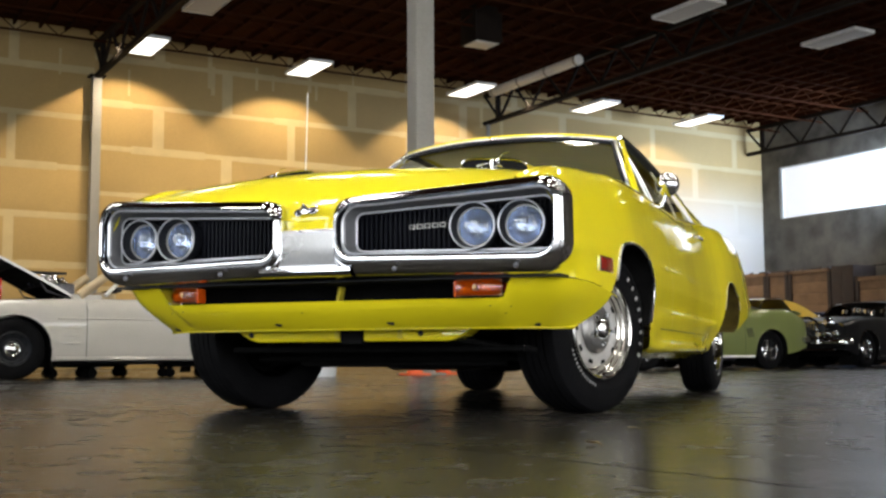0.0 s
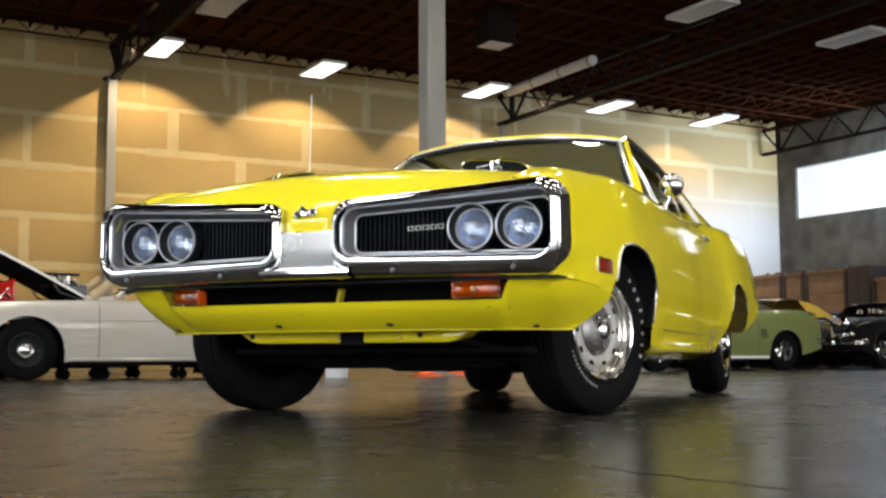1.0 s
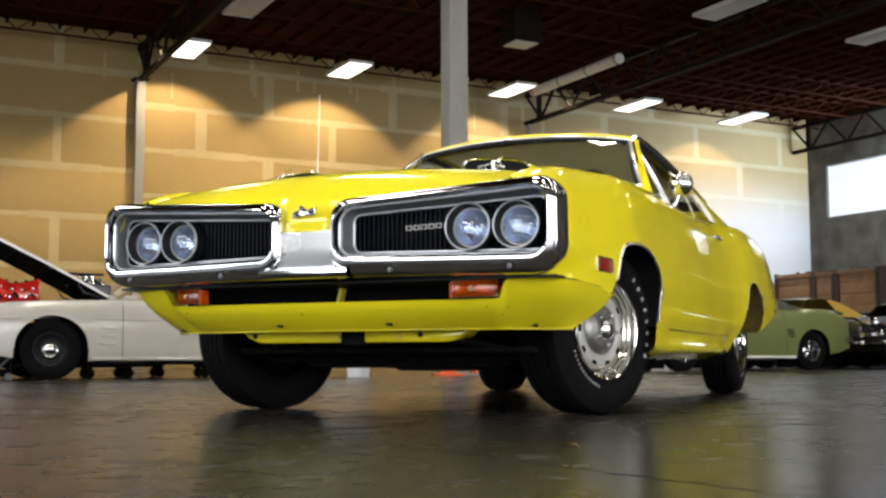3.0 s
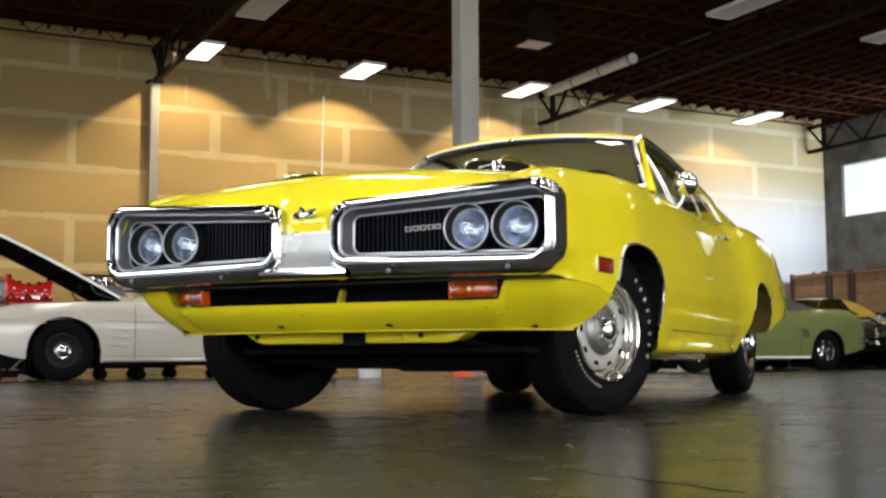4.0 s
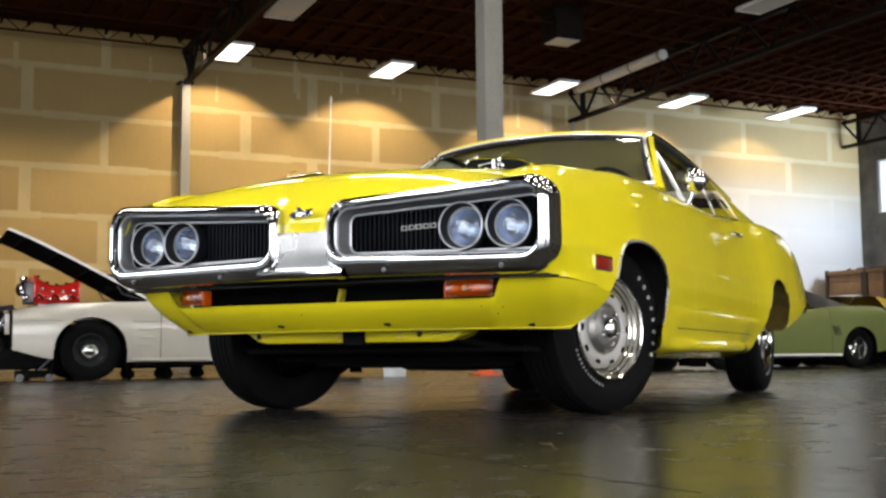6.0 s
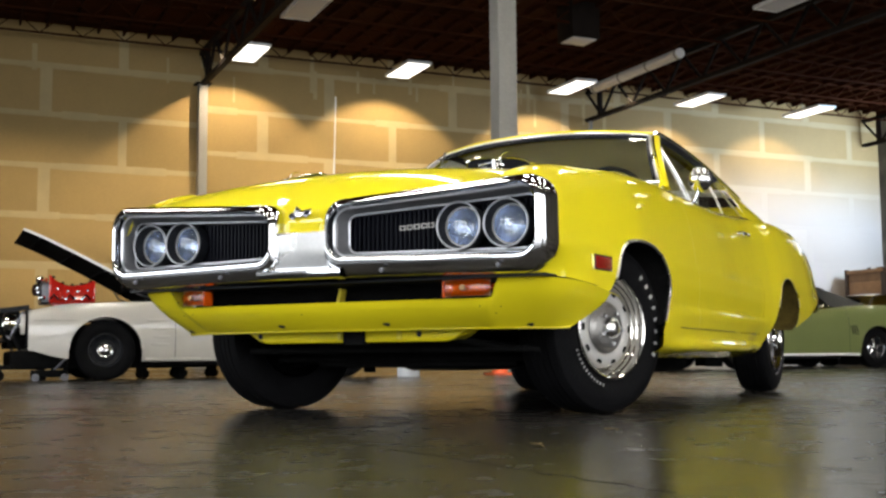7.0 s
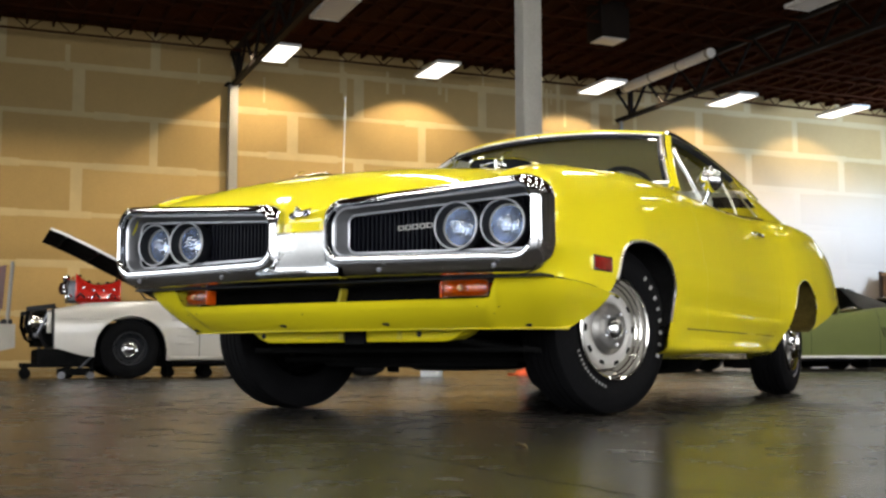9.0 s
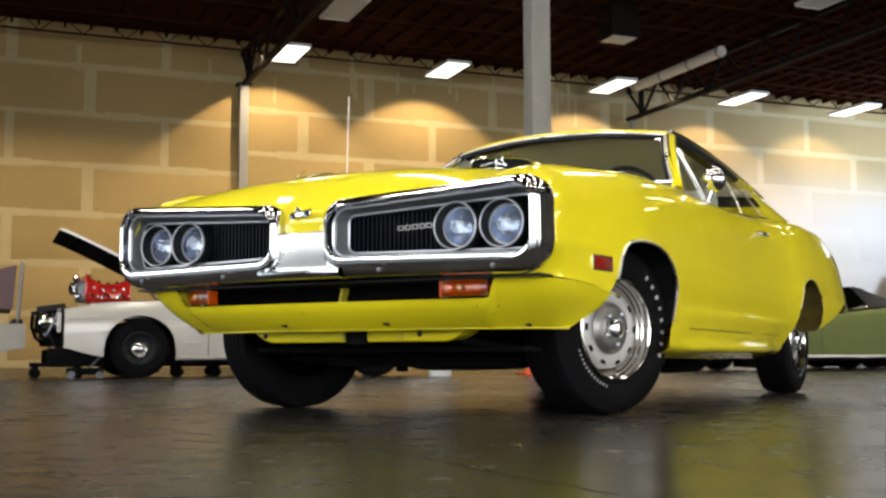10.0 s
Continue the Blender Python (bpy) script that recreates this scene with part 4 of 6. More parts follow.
        part("bowl_ring", lathe([(0.067, -0.044), (0.066, -0.036), (0.0625, -0.036), (0.062, -0.044)], 48, turn), M_ARGENT, lamp)
        part("reflector", lathe([(0.062, -0.042), (0.055, -0.060), (0.040, -0.078), (0.020, -0.088), (0.0, -0.09)], 40, turn), M_REFLECTOR, lamp)
        bm = lathe([(0.062, -0.040), (0.052, -0.030), (0.036, -0.022), (0.018, -0.018), (0.0, -0.0175)], 40, turn)
        part("lens", bm, M_LENS, lamp, "fluted glass lens")
        bm = bmesh.new()
        add_tube(bm, [(0.011 * math.cos(a), 0.030, 0.011 * math.sin(a)) for a in spread(0, 2 * math.pi, 13)], 0.003, 6)
        part("filament_shield", bm, M_REFLECTOR, lamp)
    # turn signal at the end of the lower slot
    rows = []
    for t in spread(0, 1, 12):
        x = 0.500 + 0.146 * t
        h = 0.029 * (1 - max(0, (t - 0.78) / 0.22) ** 2 * 0.55)
        rows.append([Vector((sx * x, -0.838 + 0.055 * t * t + 0.012 * abs(v) ** 3, 0.430 + 0.004 * t + h * v)) for v in spread(-1, 1, 9)])
    sig = part("turn_signal", grid(rows), M_AMBER_LENS, car, "amber turn signal lens")
    bowl = []
    for t in spread(0, 1, 13):
        x = 0.503 + 0.140 * t
        sag = 0.034 * math.sin(math.pi * t) ** 0.6
        bowl.append([Vector((sx * x, -0.832 + 0.055 * t * t + sag * (1 - abs(v) ** 2.5), 0.430 + 0.004 * t + 0.027 * v)) for v in spread(-1, 1, 9)])
    part("signal_bowl", grid(bowl), M_SIGNAL_BOWL, sig, "amber stained reflector bowl")
    part("signal_bulb", lathe([(0.0, 0.026), (0.008, 0.023), (0.011, 0.014), (0.009, 0.002), (0.009, -0.02)], 16, Matrix.Translation((sx * 0.565, -0.812, 0.432)) @ pose(0, 0, 0, 0, 0, -90)), M_SIGNAL_BOWL, sig)
    part("signal_end", grid([[p + Vector((0, 0.003, 0)) for p in rows[-1]], [p + Vector((sx * 0.012, 0.035, 0)) for p in rows[-1]]]), M_REDLENS, car)
    part("signal_inner_wall", box((0.006, 0.05, 0.054), Matrix.Translation((sx * 0.497, -0.812, 0.429)), 0.002), M_AMBER, car)
    # side marker on the fender
    mark = new("side_marker")
    mark.parent = car
    my = -0.455
    mark.matrix_basis = Matrix.Translation((sx * (side_x(my, 0.524) - 0.001), my, 0.524)) @ pose(0, 0, 0, 0, 0, -3 * sx)
    bm = bmesh.new()
    for a in ((0, -0.075, 0, 0.010, 0.006, 0.052), (0, 0.075, 0, 0.010, 0.006, 0.052), (0, 0, 0.024, 0.010, 0.156, 0.006), (0, 0, -0.024, 0.010, 0.156, 0.006)):
        add_box(bm, a[3:], Matrix.Translation(a[:3]), 0.002)
    part("marker_frame", bm, M_CHROME, mark, "thin chrome frame")
    part("marker_lens", box((0.010, 0.146, 0.043), None, 0.003), M_REDLENS, mark, "red lens")

# chrome centre of the bumper: a lower bar, and a plate folded along a crease
rows = []
for z, dy in ((0.472, 0.05), (0.474, 0.004), (0.480, -0.012), (0.492, -0.020), (0.501, -0.019), (0.507, -0.008), (0.510, 0.03)):
    rows.append([Vector((x, loop_y(abs(x)) + dy, z)) for x in spread(-0.17, 0.17, 25)])
part("bumper_bar", grid(rows), M_CHROME, car, "chrome lower bumper bar", angle=30)
for x0, x1 in ((-0.118, -0.022), (-0.022, 0.118)):
    rows = []
    for z, dy in ((0.506, 0.020), (0.516, 0.014), (0.58, 0.010), (0.630, 0.008), (0.637, 0.014), (0.638, 0.05)):
        rows.append([Vector((x, -0.950 + dy + (0.035 if x < -0.022 else -0.02) * abs(x + 0.022), z)) for x in spread(x0, x1, 9)])
    part("bumper_centre", grid(rows), M_CHROME_ROLLED, car, "chrome bumper centre plate", angle=30)
# small bolts under the loops
for x in (-0.74, -0.33, 0.33, 0.74):
    part("bumper_bolt", lathe([(0.0, 0.006), (0.007, 0.005), (0.009, 0.0)], 12, Matrix.Translation((x, loop_y(abs(x)) - 0.022, 0.492)) @ pose(0, 0, 0, 0, 0, -90)), M_STEEL, car)

# lettering on the grille, drawn as plain bars
bm = bmesh.new()
for k in range(5):
    x = 0.348 + k * 0.0275
    for dz in (-0.0065, 0.0065):
        add_box(bm, (0.022, 0.004, 0.0032), Matrix.Translation((x, loop_y(0.40) + 0.084, 0.640 + 0.001 * k + dz)), 0.001)
    for dx in (-0.0095, 0.0095):
        add_box(bm, (0.0032, 0.004, 0.013), Matrix.Translation((x + dx, loop_y(0.40) + 0.084, 0.640 + 0.001 * k)), 0.001)
part("grille_lettering", bm, M_ARGENT, car, "small bright bars on the grille")

# dark box behind the front end, and the slot
part("radiator_shroud", span(-0.62, 0.62, -0.62, -0.45, 0.33, 0.74, 0.02), M_DARK, car)
part("splash_shield", span(-0.70, 0.70, -0.632, -0.612, 0.365, 0.468), M_DARK, car)
# black plate added to darken the gap under the bumper loops
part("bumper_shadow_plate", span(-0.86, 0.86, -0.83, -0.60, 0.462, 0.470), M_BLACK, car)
for x, lean in ((0.0, 14),):
    part("slot_brace", box((0.012, 0.04, 0.075), Matrix.Translation((x - 0.01, -0.66, 0.420)) @ pose(0, 0, 0, 0, lean, 0), 0.004), M_YELLOW_INNER, car, "yellow brace in the dark slot")

# valance under the bumper, wrapping to the wheel openings
VT = [(0, -0.842), (0.30, -0.838), (0.55, -0.826), (0.67, -0.812), (0.755, -0.795), (0.832, -0.762), (0.882, -0.695), (0.905, -0.60), (0.918, -0.50), (0.926, -0.385)]
VB = [(0, -0.712), (0.27, -0.70), (0.50, -0.678), (0.61, -0.655), (0.69, -0.625), (0.735, -0.592), (0.765, -0.568), (0.785, -0.550), (0.802, -0.532), (0.818, -0.515)]
vt = smooth_line(VT, 5)
vb = smooth_line(VB, 5)
bulge = curve((0, 0), (0.25, 0.15), (0.5, 0.38), (0.75, 0.67), (1, 1))
rows = []
cols = [(p, q, 1) for p, q in zip(vt, vb)]
cols = [(p, q, -1) for p, q in reversed(list(zip(vt, vb))[1:])] + cols
for t in spread(0, 1, 16):
    row = []
    for p, q, s in cols:
        # the slot's lower lip in the middle, full height at the ends
        e = min(1, max(0, (p.x - 0.645) / 0.045))
        e = e * e * (3 - 2 * e)
        g = min(1, max(0, (p.x - 0.72) / 0.10))
        ztop = 0.398 + (0.474 - 0.398) * e if p.x < 0.72 else 0.474 + (seam_z(p.y) - 0.0008 - 0.474) * g
        yt = p.y + (0.03 * (1 - e) if p.x < 0.72 else 0)
        b = bulge(t)
        x = p.x + (q.x - p.x) * b
        y = yt + (q.y - yt) * b
        row.append(Vector((s * x, y, ztop + (0.303 - ztop) * t)))
    rows.append(row)
val = part("valance", grid(rows), M_YELLOW, car, "yellow front valance")
part("valance_lip", tube([r + Vector((0, 0.004, 0.002)) for r in rows[-1]], 0.006, 6), M_YELLOW, car)
inner = [[p + Vector((0, 0.012, -0.001)) for p in rows[0]], [p + Vector((0, 0.09, -0.012)) for p in rows[0]]]
part("slot_floor", grid(inner), M_YELLOW_INNER, car)


def on_valance(x, z):
    """The valance's skin nearest to that place, seen from ahead."""
    return min((p for r in rows for p in r), key=lambda p: (p.x - x) ** 2 + (p.z - z) ** 2)


for x in (-0.243, 0.243, 0.717, -0.717):
    q = on_valance(x, 0.316)
    part("valance_hole", box((0.026, 0.008, 0.012), Matrix.Translation(q) @ pose(0, 0, 0, 40, 10, 0), 0.003), M_BLACK, car)
for x, z in ((0.60, 0.375), (0.66, 0.372), (-0.60, 0.375), (-0.67, 0.372), (0.64, 0.35), (-0.10, 0.36)):
    q = on_valance(x, z)
    part("valance_screw_hole", lathe([(0.0, 0.002), (0.0035, 0.002)], 10, Matrix.Translation(q) @ pose(0, 0, 0, 0, 0, -90) @ pose(0, 0, 0, 0, -25, 0)), M_BLACK, car)

# yellow lower radiator support with turned-up ends
rows = []
for x in spread(-0.47, 0.47, 49):
    e = max(0, (abs(x) - 0.37) / 0.10)
    z = 0.262 + 0.04 * e * e
    rows.append([Vector((x, -0.597, z + 0.045 * (1 - e * 0.6))), Vector((x, -0.600 + 0.0015 * math.sin(31 * x), z + 0.02)), Vector((x, -0.598, z + 0.006)), Vector((x, -0.592, z)), Vector((x, -0.50, z)), Vector((x, -0.44, z + 0.03))])
part("radiator_support", grid(rows), M_YELLOW, car, "yellow lower radiator support")
part("support_clamp", span(-0.035, 0.055, -0.612, -0.55, 0.252, 0.305, 0.008), M_DARK, car)
for x in (-0.05, 0.20):
    part("support_tab", box((0.018, 0.008, 0.03), Matrix.Translation((x, -0.604, 0.285)), 0.003), M_YELLOW_INNER, car)
for x in (-0.41, 0.28):
    part("support_hole", lathe([(0.0, 0.002), (0.011, 0.002)], 14, Matrix.Translation((x, -0.600, 0.288)) @ pose(0, 0, 0, 0, 0, -90)), M_BLACK, car)

# ---- underbody ----
part("floor_pan", span(-0.80, 0.80, 0.35, 2.52, 0.26, 0.30), M_DARK, car)
part("rear_floor_pan", span(-0.48, 0.48, 2.50, 4.25, 0.40, 0.44), M_DARK, car)
part("engine_bay_floor", span(-0.50, 0.50, -0.45, 0.40, 0.30, 0.42), M_DARK, car)
part("front_crossmember", span(-0.46, 0.46, -0.14, 0.10, 0.165, 0.27, 0.03), M_DARK, car)
part("oil_pan", span(-0.16, 0.16, 0.06, 0.62, 0.150, 0.30, 0.035), M_BLACK, car)
for sx in SIDES:
    part("control_arm", tube([(sx * 0.40, -0.10, 0.22), (sx * 0.70, 0.0, 0.185)], 0.026, 8), M_DARK, car)
    part("strut_rod", tube([(sx * 0.38, -0.50, 0.27), (sx * 0.68, -0.02, 0.19)], 0.012, 8), M_DARK, car)
    part("exhaust_pipe", tube([(sx * 0.26, 0.30, 0.24), (sx * 0.28, 0.8, 0.195), (sx * 0.32, 1.5, 0.185), (sx * 0.34, 2.5, 0.20), (sx * 0.42, 3.2, 0.26), (sx * 0.42, 4.35, 0.24)], 0.031, 12), M_STEEL, car)
    part("muffler", add_lathe(bmesh.new(), [(0.0, -0.3), (0.07, -0.3), (0.085, -0.27), (0.085, 0.27), (0.07, 0.3), (0.0, 0.3)], 20, Matrix.Translation((sx * 0.34, 2.2, 0.20)) @ pose(0, 0, 0, 0, 0, 90)), M_DARK, car)
    part("sill_rail", span(sx * 0.70, sx * 0.86, 0.26, 1.25, 0.222, 0.29, 0.01), M_YELLOW_INNER, car)
part("tie_rod", tube([(-0.62, -0.17, 0.20), (0.62, -0.17, 0.20)], 0.012, 8), M_DARK, car)
part("sway_bar", tube([(-0.66, -0.05, 0.22), (-0.60, -0.40, 0.235), (0.60, -0.40, 0.235), (0.66, -0.05, 0.22)], 0.012, 8), M_DARK, car)
part("rear_axle", tube([(-0.66, 2.972, 0.31), (-0.12, 2.972, 0.31), (0, 2.972, 0.31), (0.12, 2.972, 0.31), (0.66, 2.972, 0.31)], [0.04, 0.045, 0.13, 0.045, 0.04], 16), M_DARK, car)
part("fuel_tank", span(-0.45, 0.45, 3.45, 4.15, 0.24, 0.40, 0.04), M_DARK, car)

# ---- greenhouse ----
# windscreen: from the cowl to the roof's front edge
def screen(u, v):
    """u from -1 to 1 across, v from 0 at the cowl to 1 at the header."""
    bx, tx = 0.725, 0.585
    base = Vector((u * bx, 0.72 + 0.31 * abs(u) ** 2.3, 0.985 + 0.028 * abs(u) ** 2))
    top = Vector((u * tx, 1.215 + 0.125 * abs(u) ** 2.3, 1.338 - 0.030 * abs(u) ** 2))
    p = base.lerp(top, v)
    p.y -= 0.035 * math.sin(math.pi * v)
    p.z += 0.012 * math.sin(math.pi * v)
    return p


rows = [[screen(u, v) for u in spread(-0.965, 0.965, 33)] for v in spread(0.02, 0.96, 14)]
ws = part("windscreen", grid(rows), M_GLASS, car, "clear curved windscreen")
ws.visible_shadow = False
frame_pts = [screen(u, 0.97) for u in spread(-0.97, 0.97, 41)] + [screen(0.97, v) for v in spread(0.9, 0.05, 12)] + [screen(u, 0.01) for u in spread(0.97, -0.97, 33)] + [screen(-0.97, v) for v in spread(0.05, 0.9, 12)]
part("screen_moulding", tube([p + Vector((0, -0.006, 0.004)) for p in frame_pts], 0.0095, 8, closed=True, flat=0.8), M_CHROME_ROLLED, car, "bright windscreen moulding")
part("screen_seal", tube([screen(u * 0.955, v) + Vector((0, 0.004, -0.002)) for u, v in [(u, 0.94) for u in spread(-1, 1, 31)] + [(1, v) for v in spread(0.9, 0.1, 10)]], 0.013, 6), M_BLACK, car)
# roof
rail_z = curve((1.30, 1.318), (1.45, 1.328), (1.8, 1.318), (2.33, 1.280), (2.83, 1.210), (3.35, 1.115), (3.6, 1.06))
rail_x = curve((1.30, 0.582), (1.8, 0.590), (2.4, 0.600), (2.9, 0.625), (3.6, 0.66))
rows = []
for y in spread(0, 1, 40):
    row = []
    for u in spread(-1, 1, 33):
        f = screen(u, 1.0)
        yy = f.y + (2.80 - f.y) * y
        rz, rx = rail_z(max(1.30, yy)), rail_x(max(1.30, yy))
        hump = 0.040 * (1 - abs(u) ** 2.4) * (1 + 0.3 * math.sin(min(1, y * 1.6) * math.pi))
        z = rz + hump
        if y < 0.09:
            k = y / 0.09
            z = f.z + 0.008 + (z - f.z - 0.008) * (1 - (1 - k) ** 2)
        x = u * (rx if yy > 1.3 else 0.585)
        row.append(Vector((x, yy, z)))
    rows.append(row)
# the roof's front edge turns down over the glass
lip_rows = [[p + Vector((0, -0.014, -0.018)) for p in rows[0]], [p + Vector((0, -0.012, 0.002)) for p in rows[0]], [p + Vector((0, -0.004, 0.010)) for p in rows[0]], [p + Vector((0, 0.012, 0.013)) for p in rows[0]]]
part("roof_header", grid(lip_rows), M_YELLOW, car, angle=50)
part("roof", grid(rows), M_YELLOW, car, angle=50)
part("headliner", grid([[p + Vector((0, 0.02, -0.035)) for p in r[2:-2]] for r in rows[1:-2]]), M_HEADLINER, car)
for sx in SIDES:
    # A-pillar: yellow post with a chrome edge
    rows = []
    for v in spread(-0.06, 1.0, 14):
        a = screen(0.965 * sx, v)
        rows.append([a, a + Vector((sx * 0.022, -0.004, 0.006)), a + Vector((sx * 0.045, 0.022, 0.0)), a + Vector((sx * 0.040, 0.058, -0.006)), a + Vector((sx * 0.012, 0.05, -0.012))])
    part("windscreen_pillar", grid(rows), M_YELLOW, car)
    part("pillar_moulding", tube([screen(0.985 * sx, v) + Vector((sx * 0.006, -0.006, 0.006)) for v in spread(-0.03, 1.0, 12)], 0.006, 8), M_CHROME, car)
    # drip rail over the side glass
    rail = [(sx * (rail_x(y) + 0.012), y, rail_z(y) + 0.002) for y in spread(1.34, 3.0, 24)]
    part("drip_rail", tube(rail, 0.009, 8, flat=0.8), M_CHROME, car)
    part("roof_side_frame", tube([(p[0] - sx * 0.004, p[1], p[2] - 0.022) for p in rail[:17]], 0.017, 8), M_BLACK, car, "black weather strip under the roof edge")
    # side glass
    rear_top, rear_low_y = 2.44, 2.56

    def glass_pt(y, v):
        zb = shoulder_z(y) - 0.01
        zt = rail_z(max(1.34, y)) - 0.020
        if y < 1.36:
            zt = zb + (rail_z(1.34) - 0.02 - zb) * max(0.0, (y - 1.02) / 0.34)
        zt = min(zt, zb + (rear_low_y - y) * 2.6 + 0.02) if y > 2.3 else zt
        x = 0.765 + (rail_x(max(1.34, y)) - 0.765) * (((zb + (zt - zb) * v) - zb) / (rail_z(max(1.34, y)) - 0.02 - zb))
        return Vector((sx * (x - 0.006 + 0.014 * math.sin(math.pi * v)), y, zb + (zt - zb) * v))
    bm = grid([[glass_pt(y, v) for v in spread(0, 1, 8)] for y in spread(1.03, 2.55, 30)])
    sg = part("side_window", bm, M_GLASS, car, "clear side glass")
    sg.visible_shadow = False
    vent = [glass_pt(1.36, v) + Vector((sx * 0.004, -0.10 * (v - 0.5), 0)) for v in spread(0, 0.97, 8)]
    part("vent_post", tube(vent, 0.007, 8), M_CHROME_ROLLED, car, "chrome vent window post")
    part("quarter_glass_edge", tube([glass_pt(2.06, v) + Vector((sx * 0.003, 0.06 * v, 0)) for v in spread(0, 0.97, 6)], 0.004, 6), M_CHROME_ROLLED, car)
    part("belt_moulding", tube([(sx * 0.772, y, shoulder_z(y) + 0.005) for y in spread(1.02, 2.58, 22)], 0.008, 8), M_CHROME, car)
    # sail panel behind the side glass
    rows = []
    for y in spread(2.36, 3.6, 22):
        zb, zt = shoulder_z(y) + 0.004, rail_z(y)
        xb, xt = 0.772, rail_x(y) + 0.006
        lo = 0.0 if y > 2.57 else min(0.97, (2.57 - y) * 2.6 / max(0.02, zt - zb))
        rows.append([Vector((sx * (xb + (xt - xb) * t + 0.018 * math.sin(math.pi * t)), y, zb + (zt - zb) * t)) for t in spread(lo, 1.0, 9)])
    part("sail_panel", grid(rows), M_YELLOW, car)
    # door mirror: round chrome head on a short stem
    mir = new("door_mirror")
    mir.parent = car
    mir.location = (sx * 0.865, 1.13, 1.035)
    if sx > 0:
        part("mirror_head", lathe([(0.0, -0.055), (0.020, -0.052), (0.040, -0.040), (0.055, -0.016), (0.060, 0.008), (0.058, 0.014), (0.0, 0.014)], 32, pose(0, 0, 0, 0, 0, 82)), M_CHROME, mir, "round chrome mirror head")
        part("mirror_stem", tube([(0, 0, -0.03), (-0.012, 0.0, -0.07), (-0.035, 0.0, -0.108)], [0.012, 0.010, 0.016], 10), M_CHROME, mir)
        part("mirror_foot", lathe([(0.0, 0.008), (0.02, 0.006), (0.024, 0.0)], 16, Matrix.Translation((-0.037, 0, -0.112)) @ pose(0, 0, 0, 0, -90, 0)), M_CHROME, mir)
    else:
        bpy.data.objects.remove(mir)
    # door handle
    hy, hz = 1.97, 0.850
    hx = side_x(hy, hz)
    bm = bmesh.new()
    add_box(bm, (0.022, 0.15, 0.022), Matrix.Translation((sx * (hx + 0.024), hy, hz)) @ pose(0, 0, 0, 0, 0, 0), 0.008)
    add_box(bm, (0.04, 0.03, 0.024), Matrix.Translation((sx * (hx + 0.005), hy - 0.055, hz)), 0.006)
    add_box(bm, (0.04, 0.03, 0.024), Matrix.Translation((sx * (hx + 0.005), hy + 0.055, hz)), 0.006)
    part("door_handle", bm, M_CHROME, car, "chrome door handle")
    part("door_lock", lathe([(0.0, 0.010), (0.010, 0.008), (0.012, 0.0)], 14, Matrix.Translation((sx * hx, hy + 0.03, hz - 0.055)) @ pose(0, 0, 0, 0, 0, 0 if sx > 0 else 180)), M_CHROME, car)
# cowl, wipers
part("cowl", grid([[Vector((x, 0.72, hood_z(x, 0.95) - 0.02)) for x in spread(-0.70, 0.70, 21)], [Vector((x, 1.10, hood_z(x, 0.95) - 0.015)) for x in spread(-0.70, 0.70, 21)]]), M_BLACK, car)
# boot lid and tail
rows = []
for y in spread(3.40, 4.42, 24):
    rows.append([Vector((u * 0.72, y, shoulder_z(y) + 0.010 + 0.03 * (1 - u * u))) for u in spread(-1, 1, 21)])
part("boot_lid", grid(rows), M_YELLOW, car)
sec = flank_section(4.42, rear_low(4.42), *inner_edge(4.42))
rows = [[Vector((x * t, 4.42 + 0.03 * (1 - t * t), z)) for x, z in sec] for t in spread(-1, 1, 15)]
part("tail_panel", grid(rows), M_YELLOW, car)
part("rear_bumper", tube([(-0.90, 4.05, 0.56), (-0.86, 4.35, 0.56), (-0.70, 4.52, 0.56), (0, 4.56, 0.56), (0.70, 4.52, 0.56), (0.86, 4.35, 0.56), (0.90, 4.05, 0.56)], 0.055, 12, flat=0.5), M_CHROME, car, "chrome rear bumper")
rw = part("rear_window", grid([[Vector((u * 0.60, 2.80 + 0.66 * t, rail_z(2.80 + 0.66 * t) + 0.022 * (1 - u * u))) for u in spread(-1, 1, 9)] for t in spread(0, 1, 7)]), M_GLASS, car, "clear rear window")
rw.visible_shadow = False
# whip aerial on the far fender
# white colour stands in for the bright glint on the steel
part("aerial", tube([(-0.72, 0.40, 0.92), (-0.72, 0.405, 1.1), (-0.72, 0.42, 1.47)], [0.006, 0.0035, 0.0025], 8), M_WHITE_METAL, car, "thin whip aerial, steel glint put into white colour")
part("aerial_base", lathe([(0.0, 0.045), (0.008, 0.04), (0.014, 0.012), (0.02, 0.0)], 14, Matrix.Translation((-0.72, 0.40, 0.915)) @ pose(0, 0, 0, 0, -90, 0)), M_CHROME, car)

# ---- cabin ----
part("dashboard", span(-0.66, 0.66, 0.98, 1.22, 0.78, 0.98, 0.04), M_TRIM_BLACK, car)
part("cabin_floor", span(-0.70, 0.70, 0.9, 3.2, 0.30, 0.34), M_TAN, car)
for sx in SIDES:
    part("door_card", span(sx * 0.72, sx * 0.74, 1.0, 2.5, 0.35, 0.92), M_CREAM_VINYL, car)
for x in (-0.36, 0.36):
    seat = new("front_seat")
    seat.parent = car
    part("cushion", span(x - 0.25, x + 0.25, 1.45, 1.95, 0.42, 0.60, 0.05), M_CREAM_VINYL, seat)
    part("squab", box((0.50, 0.14, 0.62), Matrix.Translation((x, 2.02, 0.82)) @ pose(0, 0, 0, -14, 0, 0), 0.05), M_CREAM_VINYL, seat)
part("rear_seat", span(-0.62, 0.62, 2.55, 2.75, 0.4, 0.98, 0.05), M_CREAM_VINYL, car)
